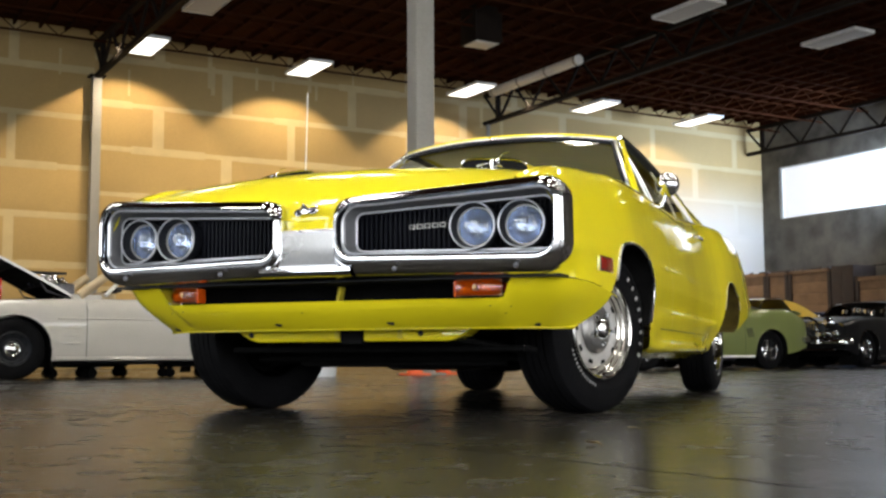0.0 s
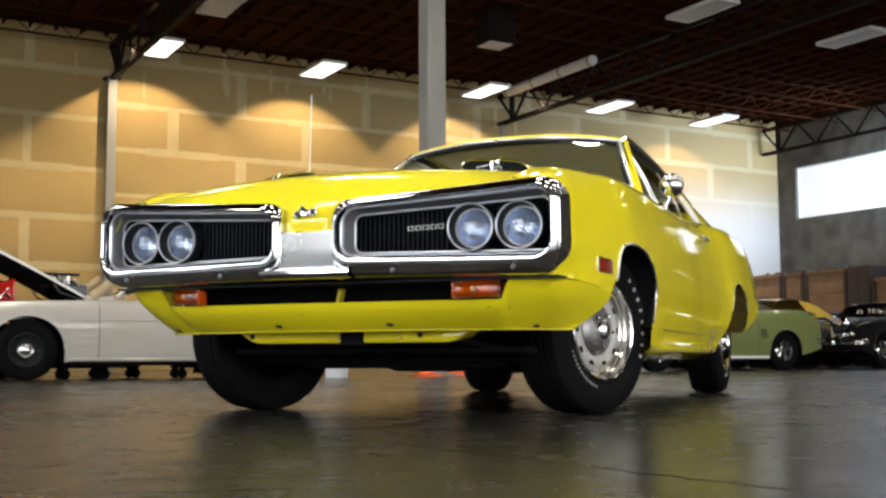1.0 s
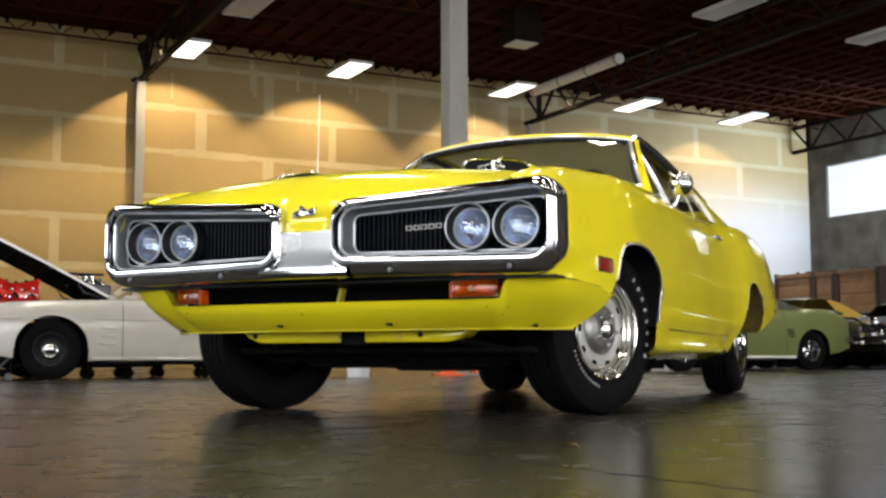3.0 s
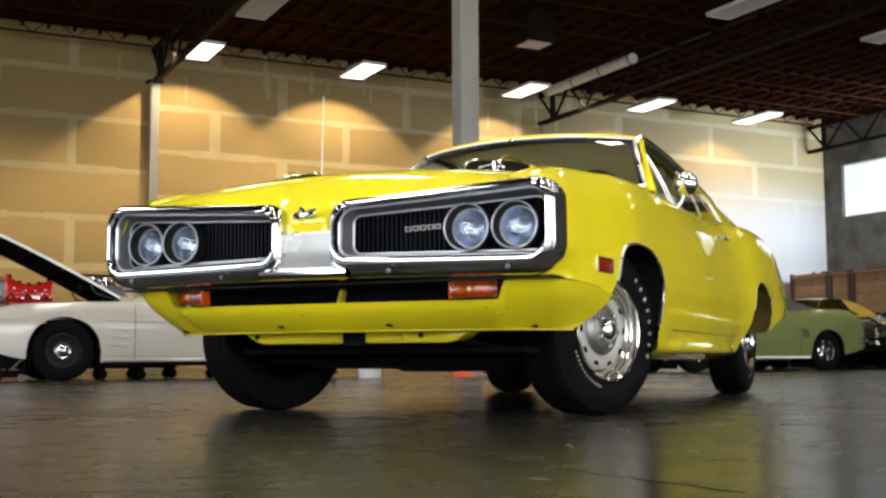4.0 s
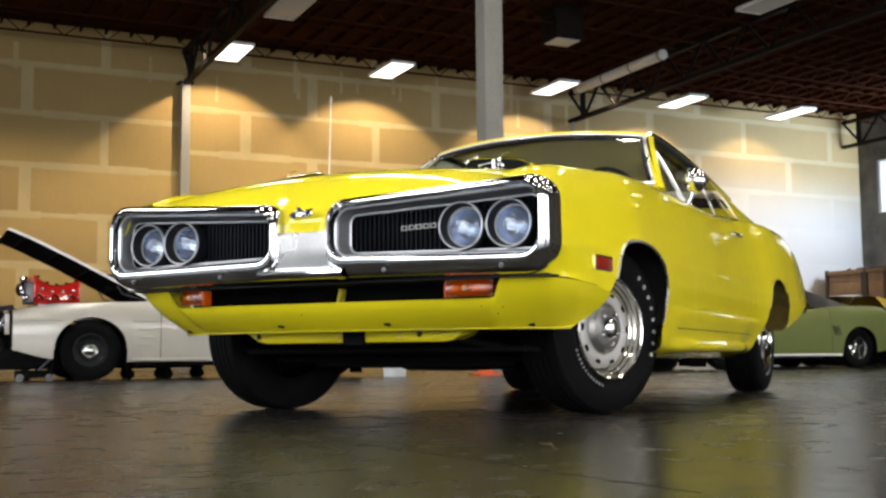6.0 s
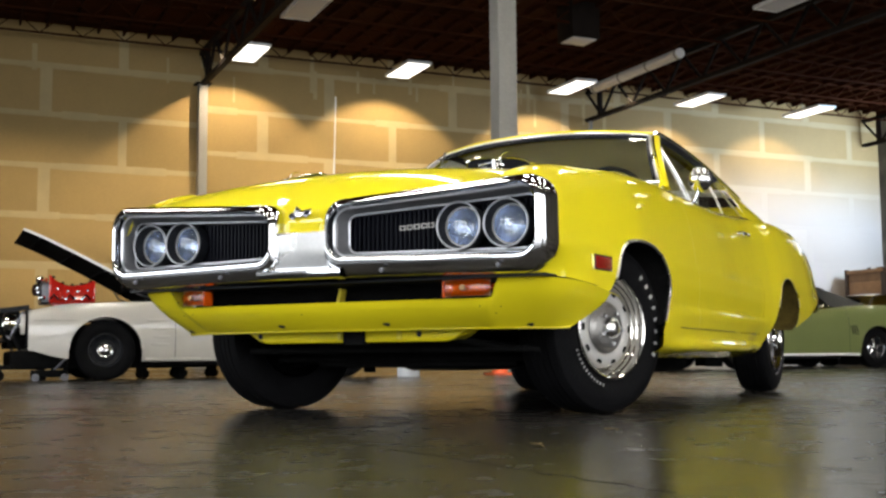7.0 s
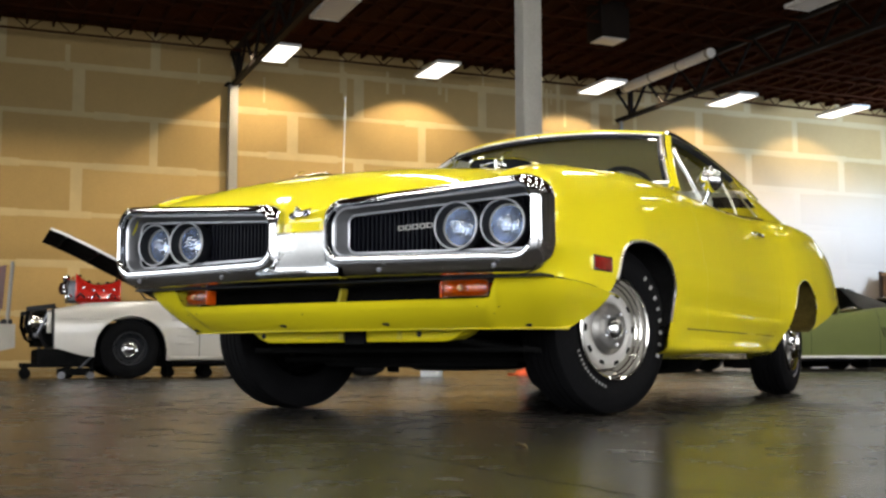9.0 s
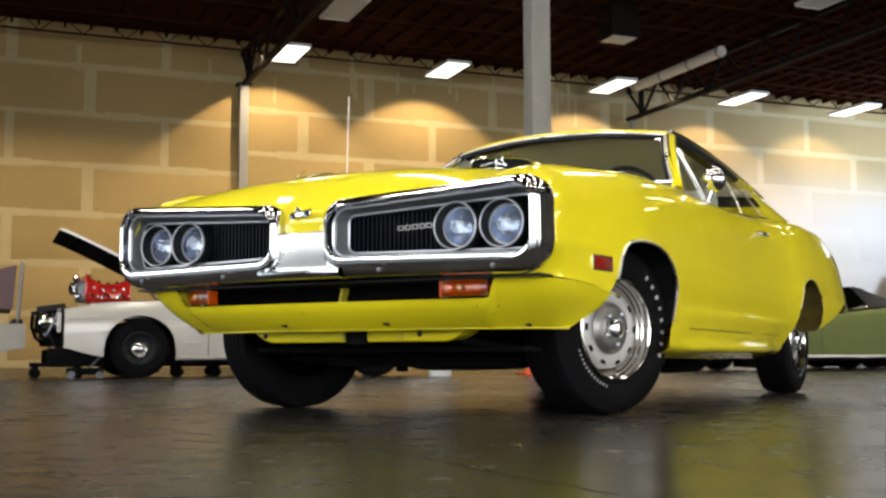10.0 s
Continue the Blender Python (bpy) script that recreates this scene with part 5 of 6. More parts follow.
# unseen pale shelf and trims, added to bounce light onto the headliner
part("parcel_shelf", span(-0.60, 0.60, 2.76, 3.42, 0.93, 0.97, 0.01), M_CREAM_VINYL, car)
for sx in SIDES:
    part("quarter_trim", span(sx * 0.70, sx * 0.715, 2.45, 3.0, 0.40, 0.96), M_CREAM_VINYL, car)
wheel_m = Matrix.Translation((0.36, 1.36, 0.98)) @ pose(0, 0, 0, 25, 0, 0)
bm = tube([wheel_m @ Vector((0.19 * math.cos(a), 0, 0.19 * math.sin(a))) for a in spread(0, 2 * math.pi * 47 / 48, 48)], 0.012, 8, closed=True)
add_tube(bm, [wheel_m @ Vector((-0.19, 0, 0)), wheel_m @ Vector((0, -0.03, -0.02)), wheel_m @ Vector((0.19, 0, 0))], 0.012, 8)
add_tube(bm, [wheel_m @ Vector((0, -0.03, -0.02)), wheel_m @ Vector((0, -0.3, -0.02))], 0.022, 8)
part("steering_wheel", bm, M_TRIM_BLACK, car, "dark three-spoke steering wheel")


# ---- wheels ----
def tyre_profile(r, w, rim):
    h = w / 2
    return [(rim - 0.006, -h * 0.80), (rim + 0.01, -h * 0.88), (rim + 0.04, -h * 0.99), (r - 0.055, -h), (r - 0.025, -h * 0.93), (r - 0.008, -h * 0.84),
            (r - 0.002, -h * 0.72), (r - 0.001, -h * 0.47), (r - 0.010, -h * 0.46), (r - 0.010, -h * 0.42), (r, -h * 0.41), (r, -h * 0.18), (r - 0.009, -h * 0.17), (r - 0.009, -h * 0.13), (r, -h * 0.12),
            (r, h * 0.12), (r - 0.009, h * 0.13), (r - 0.009, h * 0.17), (r, h * 0.18), (r, h * 0.41), (r - 0.010, h * 0.42), (r - 0.010, h * 0.46), (r - 0.001, h * 0.47), (r - 0.002, h * 0.72),
            (r - 0.008, h * 0.84), (r - 0.025, h * 0.93), (r - 0.042, h * 0.985), (r - 0.055, h), (rim + 0.045, h * 1.0), (rim + 0.04, h * 0.99), (rim + 0.022, h * 0.94), (rim + 0.01, h * 0.90), (rim - 0.006, h * 0.80)]


def rally_wheel(parent, place, turn, r=0.324, w=0.210, letters=True, spin=0.0):
    """A road wheel whose outer face looks along its local +x."""
    wheel = new("wheel")
    wheel.parent = parent
    wheel.matrix_basis = Matrix.Translation(place) @ turn @ pose(0, 0, 0, spin, 0, 0)
    h, rim = w / 2, 0.195
    prof = tyre_profile(r, w, rim)
    part("tyre", lathe(prof, 72), M_RUBBER, wheel, "black tyre with raised white lettering", angle=30)
    part("trim_ring", lathe([(rim - 0.004, 0.082), (rim + 0.003, 0.098), (rim + 0.001, 0.103), (rim - 0.004, 0.105), (rim - 0.009, 0.102), (rim - 0.012, 0.094), (rim - 0.014, 0.078), (rim - 0.018, 0.074), (rim - 0.021, 0.060), (rim - 0.025, 0.056), (rim - 0.028, 0.040), (rim - 0.032, 0.034), (0.140, 0.032)], 64), M_ALLOY, wheel, "polished deep trim ring", angle=25)
    part("wheel_disc", lathe([(0.152, 0.034), (0.1505, 0.050), (0.147, 0.061), (0.141, 0.068), (0.132, 0.0715), (0.112, 0.0715), (0.101, 0.068), (0.097, 0.060), (0.094, 0.055), (0.05, 0.056), (0.0, 0.056)], 64), M_ARGENT, wheel, "silver painted wheel disc")
    for k in range(10):
        a = 2 * math.pi * k / 10 + 0.28
        part("disc_slot", box((0.008, 0.028, 0.017), Matrix.Rotation(a, 4, "X") @ Matrix.Translation((0.0685, 0, 0.1315)) @ pose(0, 0, 0, 0, 10, 0), 0.003), M_DARK, wheel)
    part("dish", lathe([(0.097, 0.0695), (0.090, 0.073), (0.080, 0.083), (0.073, 0.087), (0.040, 0.088)], 48), M_DISH, wheel, "dull steel wheel centre")
    part("hub_cap", lathe([(0.043, 0.086), (0.0425, 0.098), (0.038, 0.108), (0.028, 0.115), (0.014, 0.118), (0.0, 0.1185)], 40), M_CHROME_WORN, wheel, "domed dull chrome hub cap")
    for k in range(5):
        a = 2 * math.pi * k / 5 + 0.5
        part("wheel_nut", lathe([(0.0, 0.022), (0.006, 0.021), (0.0095, 0.014), (0.0105, 0.0)], 6, Matrix.Translation((0.086, 0.060 * math.sin(a), 0.060 * math.cos(a)))), M_CHROME, wheel)
    part("brake_drum", lathe([(0.17, -h * 0.7), (0.17, h * 0.1), (0.0, h * 0.1)], 32), M_DARK, wheel)
    if letters:
        for k in range(8):
            a = radians(42 + k * 10.1)
            m = Matrix.Rotation(-a, 4, "X") @ Matrix.Translation((h * 1.0 - 0.0008, 0, 0.264))
            part("tyre_lettering", box((0.003, 0.0135 if k % 3 else 0.011, 0.018), m, 0.0014), M_WHITE_RUBBER, wheel)
        for k in range(12):
            a = radians(196 + k * 4.7)
            m = Matrix.Rotation(-a, 4, "X") @ Matrix.Translation((h * 0.955, 0, 0.224))
            part("tyre_lettering", box((0.004, 0.0065, 0.011), m, 0.0012), M_WHITE_RUBBER, wheel)
    return wheel


STEER = -20.5
rally_wheel(car, (0.715, 0.0, 0.312), pose(0, 0, 0, 0, 0, STEER))
rally_wheel(car, (-0.715, 0.0, 0.312), pose(0, 0, 0, 0, 0, STEER + 180), letters=False)
rally_wheel(car, (0.735, 2.972, 0.312), pose(0, 0, 0, 0, 0, 0), spin=70)
rally_wheel(car, (-0.735, 2.972, 0.312), pose(0, 0, 0, 0, 0, 180), letters=False)

# ---- the other cars ----
def road_wheel(parent, x, y, r, style):
    """A plain road wheel; its face looks outward."""
    w = new("wheel")
    w.parent = parent
    w.matrix_basis = Matrix.Translation((x, y, r)) @ pose(0, 0, 0, 0, 0, 0 if x > 0 else 180)
    rim = r * 0.58
    part("tyre", lathe([(rim - 0.005, -0.09), (rim + 0.02, -0.105), (r - 0.04, -0.11), (r - 0.008, -0.09), (r, -0.06), (r, 0.06), (r - 0.008, 0.09), (r - 0.04, 0.11), (rim + 0.02, 0.105), (rim - 0.005, 0.09)], 40), M_RUBBER, w)
    if style == "steel":
        part("rim", lathe([(rim, 0.09), (rim - 0.012, 0.095), (rim - 0.02, 0.05), (rim * 0.62, 0.03), (rim * 0.55, 0.05), (rim * 0.40, 0.05)], 36), M_BLACK, w, "black steel rim")
        part("hub_cap", lathe([(rim * 0.46, 0.05), (rim * 0.42, 0.060), (rim * 0.34, 0.05), (rim * 0.30, 0.058), (rim * 0.17, 0.076), (0, 0.080)], 30), M_CHROME_WORN, w, "small chrome hub cap")
        for k in range(10):
            a = 2 * math.pi * k / 10
            part("rim_slot", box((0.008, 0.030, 0.014), Matrix.Rotation(a, 4, "X") @ Matrix.Translation((0.042, 0, rim * 0.80)), 0.003), M_DARK, w)
    else:
        part("rim", lathe([(rim, 0.09), (rim - 0.012, 0.098), (rim - 0.03, 0.04), (rim - 0.035, -0.03)], 36), M_CHROME, w, "chrome rim")
        part("rim_back", lathe([(rim - 0.035, -0.028), (0, -0.028)], 30), M_BLACK, w)
        for k in range(5):
            a = 2 * math.pi * k / 5
            part("spoke", box((0.03, 0.045, rim * 0.82), Matrix.Rotation(a, 4, "X") @ Matrix.Translation((0.03, 0, rim * 0.46)) @ pose(0, 0, 0, 0, -8, 0), 0.010), M_ALLOY, w)
        part("hub_cap", lathe([(0.045, 0.03), (0.042, 0.075), (0, 0.08)], 20), M_CHROME, w)
    part("brake", lathe([(0.12, -0.08), (0.12, -0.035), (0, -0.035)], 20), M_DARK, w)


def classic_car(name, label, m, paint, base=2.74, front=0.95, rear=1.02, r=0.33, zs=(0.80, 0.87, 0.88, 0.90, 0.99, 0.98, 0.88), roof=None, roof_z=1.33, roof_back=0.0, style="steel", hood=True, bumpers=True, half=0.93, hips=0.0):
    """A two-door car of the late sixties, nose towards -y."""
    ob = thing(name, label, "car", m)
    dark = paint is M_BLACK_CAR
    ys = (-front, -0.3, 0.5, 1.3, base - 0.25, base + 0.45, base + rear)
    top = curve(*zip(ys, zs))
    wide = curve((-front, half - 0.06), (-0.3, half), (0.6, half - 0.005), (1.6, half - 0.01), (base - 0.1, half + hips), (base + rear * 0.6, half - 0.03), (base + rear, half - 0.11))
    prof = curve((0.16, 0.10), (0.21, 0.03), (0.26, 0.014), (0.40, 0.004), (0.52, 0.0), (0.6, 0.002))
    bend = curve((0, 0.002), (0.4, 0.018), (0.7, 0.05), (0.9, 0.10), (1.0, 0.16))
    lift = curve((0, 0), (0.4, 0.52), (0.7, 0.83), (0.9, 0.97), (1.0, 1.0))

    def fx(y, z):
        if z < 0.6:
            return wide(y) - prof(z)
        return wide(y) - bend(min(1, (z - 0.6) / max(0.05, top(y) - 0.6)))
    arches = []
    for c in (0.0, base):
        rr = r + 0.055
        arches.append([(c - rr - 0.02, 0.05), (c - rr, 0.2)] + [(c - rr * math.cos(a), r + 0.01 + rr * 0.92 * math.sin(a)) for a in spread(0, math.pi, 17)] + [(c + rr, 0.2), (c + rr + 0.02, 0.05)])
    low = curve((-front, 0.34), (-0.4, 0.24), (0.4, 0.20), (base - 0.4, 0.20), (base + 0.5, 0.28), (base + rear, 0.38))
    cuts = [-front, 0.745, base - 0.62, base + rear]
    names = ("front_fender", "door", "quarter_panel")
    for sx in SIDES:
        for nm, y0, y1 in zip(names, cuts, cuts[1:]):
            rows = []
            for y in spread(y0 + 0.004, y1 - 0.004, max(6, int((y1 - y0) / 0.045))):
                pts = [(fx(y, z), z) for z in spread(low(y), 0.6, 12)] + [(wide(y) - bend(w), 0.6 + (top(y) - 0.6) * lift(w)) for w in spread(0.1, 1.0, 10)]
                pts += [(pts[-1][0] - 0.05, top(y) + 0.004), (pts[-1][0] - 0.10, top(y) + 0.004)]
                rows.append([Vector((sx * x, y, z)) for x, z in pts])
            bm = grid(rows)
            cut_arches(bm, arches, fx)
            part(nm, bm, paint, ob, angle=50)
        for y in cuts[1:3]:
            part("panel_gap", tube([(sx * (fx(y, z) - 0.008), y, z) for z in spread(0.24, top(y) - 0.01, 14)], 0.008, 5), M_BLACK, ob)
        for a in arches:
            rows = [[Vector((sx * x, q[0], q[1])) for x in (fx(q[0], max(0.2, q[1])) - 0.005, 0.45)] for q in a]
            part("wheel_well", grid(rows), M_DARK, ob)
            part("arch_lip", tube([(sx * (fx(q[0], q[1]) + 0.001), q[0], q[1]) for q in a if q[1] > 0.21], 0.014 if dark else 0.008, 6), M_CHROME if dark else paint, ob)
        for c in (0.0, base):
            road_wheel(ob, sx * (half - 0.15), c, r, style)
        part("sill_strip", tube([(sx * (fx(y, 0.235) + 0.004), y, 0.225) for y in spread(0.42, base - 0.42, 8)], 0.022, 6), paint if style == "steel" else M_WHITE_METAL if not dark else M_CHROME_WORN, ob)
    part("underbody", span(-0.70, 0.70, -0.5, base + 0.6, 0.22, 0.34, 0.03), M_DARK, ob)
    for y in (0.0, base):
        part("axle", tube([(-0.7, y, r * 0.85), (0.7, y, r * 0.85)], 0.04, 8), M_DARK, ob)
    part("exhaust", tube([(0.3, 0.4, 0.19), (0.32, base + rear - 0.2, 0.19)], 0.035, 8), M_STEEL, ob)
    part("gearbox", span(-0.2, 0.2, 0.2, 1.0, 0.15, 0.3, 0.04), M_DARK, ob)
    inner = lambda y: wide(y) - 0.26
    if hood:
        rows = [[Vector((u * (wide(y) - 0.15), y, top(y) + 0.012 + 0.03 * (1 - u * u))) for u in spread(-1, 1, 13)] for y in spread(-front, 0.80, 12)]
        part("hood", grid(rows), paint, ob)
    rows = [[Vector((u * (wide(y) - 0.15), y, top(y) + 0.008 + 0.02 * (1 - u * u))) for u in spread(-1, 1, 13)] for y in spread(base - 0.1, base + rear, 12)]
    part("boot_lid", grid(rows), paint, ob)
    part("cabin_tub", span(-0.70, 0.70, 0.85, base - 0.1, 0.30, 0.84, 0.03), M_TRIM_BLACK, ob)
    for y, nm in ((base + rear, "tail_panel"),) + (((-front, "nose_panel"),) if hood else ()):
        zt, zl, hw = top(y), low(y), wide(y)
        rows = [[Vector((u * fx(y, z), y + (0.02 if y > 0 else -0.02) * (1 - u * u), z)) for u in spread(-1, 1, 9)] for z in spread(zl, zt, 7)]
        part(nm, grid(rows), paint, ob)
    if bumpers:
        ends = ((-front - 0.05, -1), (base + rear + 0.05, 1)) if hood else ((base + rear + 0.05, 1),)
        for y, s in ends:
            part("bumper", tube([(-half + 0.02, y - s * 0.22, 0.50), (-half + 0.05, y - s * 0.06, 0.50), (-half + 0.2, y, 0.50), (half - 0.2, y, 0.50), (half - 0.05, y - s * 0.06, 0.50), (half - 0.02, y - s * 0.22, 0.50)], 0.06, 10, flat=0.5), M_CHROME, ob, "chrome bumper")
    if hood:
        for x in (-0.62, -0.45, 0.45, 0.62):
            part("headlamp", lathe([(0.085, -0.02), (0.085, 0.02), (0.075, 0.026), (0.07, 0.012), (0.04, 0.022), (0, 0.026)], 24, Matrix.Translation((x, -front - 0.02, 0.64)) @ pose(0, 0, 0, 0, 0, -90)), M_CHROME, ob, "chrome ringed headlamp")
        part("grille", span(-0.36, 0.36, -front - 0.04, -front, 0.56, 0.72, 0.01), M_GRILLE, ob)
    if roof:
        mat, kind = roof
        y0, y1, y2, y3 = 0.95, 1.42, base - 0.55 - roof_back, base + 0.25 - roof_back
        zr = roof_z
        side_line = curve((y0, top(y0)), (y1, zr - 0.03), ((y1 + y2) / 2, zr), (y2, zr - 0.05), (y3, top(y3) + 0.01))
        rx = curve((y0, half - 0.20), (y1, 0.60), (y2, 0.60), (y3, half - 0.24))
        rows = [[Vector((u * rx(y), y, side_line(y) + 0.04 * (1 - u * u))) for u in spread(-1, 1, 13)] for y in spread(y1 - 0.03, y3, 18)]
        part("roof", grid(rows), mat, ob, kind)
        glass = grid([[Vector((u * (rx(y) - 0.01), y, side_line(y) + 0.04 * (1 - u * u))) for u in spread(-1, 1, 9)] for y in spread(y0, y1 - 0.04, 5)])
        g = part("windscreen", glass, M_GLASS, ob)
        g.visible_shadow = False
        for sx in SIDES:
            part("windscreen_pillar", tube([(sx * rx(y), y, side_line(y)) for y in spread(y0, y1, 6)], 0.02, 6), M_CHROME, ob)
            part("drip_rail", tube([(sx * (rx(y) + 0.005), y, side_line(y)) for y in spread(y1, y2, 8)], 0.013, 6), M_CHROME, ob)
            rows = []
            for y in spread(y2 - 0.28, y3, 10):
                zt, zb = side_line(y), top(y)
                lo = 0.0 if y > y2 - 0.02 else 1 - (y - (y2 - 0.28)) / 0.28 * 1.0
                rows.append([Vector((sx * ((half - 0.17) + (rx(y) - half + 0.17) * t), y, zb + (zt - zb) * t)) for t in spread(min(0.95, max(0, lo)), 1, 5)])
            part("rear_quarter", grid(rows), mat, ob)
            rows = [[Vector((sx * ((half - 0.18) + (rx(y) - half + 0.18) * t), y, top(y) + (side_line(y) - top(y)) * t)) for t in spread(0, 1, 4)] for y in spread(y0 + 0.05, y2, 10)]
            g = part("side_window", grid(rows), M_GLASS, ob)
            g.visible_shadow = False
            part("mirror", lathe([(0.0, -0.04), (0.045, -0.02), (0.05, 0.01), (0, 0.012)], 16, Matrix.Translation((sx * (half - 0.03), 1.18, top(1.18) + 0.08)) @ pose(0, 0, 0, 0, 0, 90)), M_CHROME, ob)
    return ob, top, wide


def parked(s, d, turn=-90):
    """Parked in the hall, nose towards smaller s when turn is -90."""
    return HALL @ Matrix.Translation((s, WALL - d, 0)) @ pose(0, 0, 0, 0, 0, turn)


# white convertible in pieces, hood up, no front bumper or screen
white, wtop, wwide = classic_car("project_car", "dusty white convertible under repair, hood raised and front bumper off", parked(-0.13, 15.02), M_WHITE_CAR, base=2.745, front=0.80, rear=1.1, zs=(0.76, 0.84, 0.87, 0.88, 0.92, 0.92, 0.86), hood=False, bumpers=True)
hinge, tip, th = Vector((0, 0.62, 0.92)), Vector((0, -0.79, 1.635)), 0.028
along = (tip - hinge).normalized()
up = along.cross(Vector((1, 0, 0))).normalized()
up = up if up.z > 0 else -up
rows = []
for t in spread(0, 1.04, 18):
    q = hinge + (tip - hinge) * t
    droop = 0.010 * max(0, (t - 0.85) / 0.15) ** 2
    rows.append([q + Vector((u * 0.74, 0, 0)) + up * (0.03 * (1 - u * u) + 0.016 * math.sin(math.pi * min(1, t)) - droop) for u in spread(-1, 1, 13)])
bm = grid(rows)
part("raised_hood", bm, M_WHITE_CAR, white, "raised white hood")
rows2 = [[p - up * (th + (0.02 if 2 < j < 10 else 0)) for j, p in enumerate(r)] for r in rows]
part("hood_underside", grid(rows2), M_DARK, white, "black hood underside")
for u in (0, -1):
    part("hood_edge", grid([[r[u] for r in rows], [r[u] for r in rows2]]), M_WHITE_CAR, white)
part("hood_nose_edge", grid([rows[-1], rows2[-1]]), M_WHITE_CAR, white)
for k in range(4):
    a, b = rows2[3 + 4 * k][1], rows2[3 + 4 * k][-2]
    part("hood_rib", tube([a - up * 0.01, b - up * 0.01], 0.018, 6), M_DARK, white)
for sx in SIDES:
    part("hood_hinge", tube([(sx * 0.66, 0.62, 0.88), (sx * 0.66, 0.36, 0.96), (sx * 0.66, 0.30, 1.05)], 0.012, 6), M_STEEL, white)
# pressed scoops and a crease on the fender and door
for k in range(3):
    part("fender_scoop", box((0.016, 0.20, 0.030), Matrix.Translation((wwide(0.58) - 0.004, 0.58, 0.56 - 0.085 * k)) @ pose(0, 0, 0, 0, 0, -3), 0.007), M_WHITE_CAR, white)
for y0, y1 in ((-0.74, -0.30), (0.44, 0.735), (0.755, 2.11)):
    part("body_crease", tube([(wwide(y) - 0.0085, y, 0.655) for y in spread(y0, y1, 8)], 0.010, 6), M_WHITE_CAR, white)
# dark block fills the space under the nose
part("front_frame", span(-0.74, 0.74, -0.95, 0.5, 0.13, 0.33, 0.03), M_DARK, white)
part("rear_frame", span(-0.72, 0.72, 0.5, 2.9, 0.19, 0.26, 0.02), M_DARK, white)
# bare nose: radiator support, lamps left in, wiring
part("core_support", span(-0.70, 0.70, -0.80, -0.74, 0.36, 0.78, 0.02), M_BLACK, white)
part("radiator", span(-0.34, 0.34, -0.84, -0.78, 0.40, 0.74, 0.01), M_STEEL, white)
for x in (-0.62, -0.44, 0.44, 0.62):
    part("headlamp", lathe([(0.08, -0.05), (0.08, 0.012), (0.07, 0.016), (0.05, 0.0), (0, 0.004)], 22, Matrix.Translation((x, -0.88, 0.60)) @ pose(0, 0, 0, 0, 0, -90)), M_CHROME_WORN, white)
part("bumper_bracket", span(-0.60, 0.60, -1.0, -0.93, 0.44, 0.50, 0.01), M_STEEL, white)
for x in (-0.78, 0.78):
    part("fender_brace", tube([(x, -0.84, 0.74), (x * 0.94, -0.95, 0.5), (x * 0.8, -0.86, 0.34)], 0.02, 6), M_STEEL, white)
# bare lamp buckets, upper tie bar and loose brackets ahead of the fenders
for sx in SIDES:
    part("lamp_bucket", lathe([(0.0, -0.07), (0.085, -0.07), (0.10, -0.05), (0.10, 0.06), (0.085, 0.07), (0.07, 0.055), (0.0, 0.05)], 24, Matrix.Translation((sx * 0.66, -0.97, 0.62)) @ pose(0, 0, 0, 0, 0, -90)), M_ALLOY, white, "bare metal lamp bucket")
    part("fender_edge_strip", span(sx * 0.74, sx * 0.80, -0.87, -0.82, 0.50, 0.72, 0.01), M_WHITE_CAR, white)
    part("tie_bar_end", box((0.10, 0.30, 0.05), Matrix.Translation((sx * 0.70, -0.93, 0.775)) @ pose(0, 0, 0, 8, 0, 0), 0.01), M_BLACK, white)
    part("loose_bracket", tube([(sx * 0.72, -1.06, 0.76), (sx * 0.74, -1.07, 0.60), (sx * 0.70, -1.02, 0.46), (sx * 0.62, -0.92, 0.38)], 0.022, 6), M_DARK, white)
    part("inner_fender", span(sx * 0.52, sx * 0.60, -0.98, -0.78, 0.36, 0.74, 0.01), M_DARK, white)
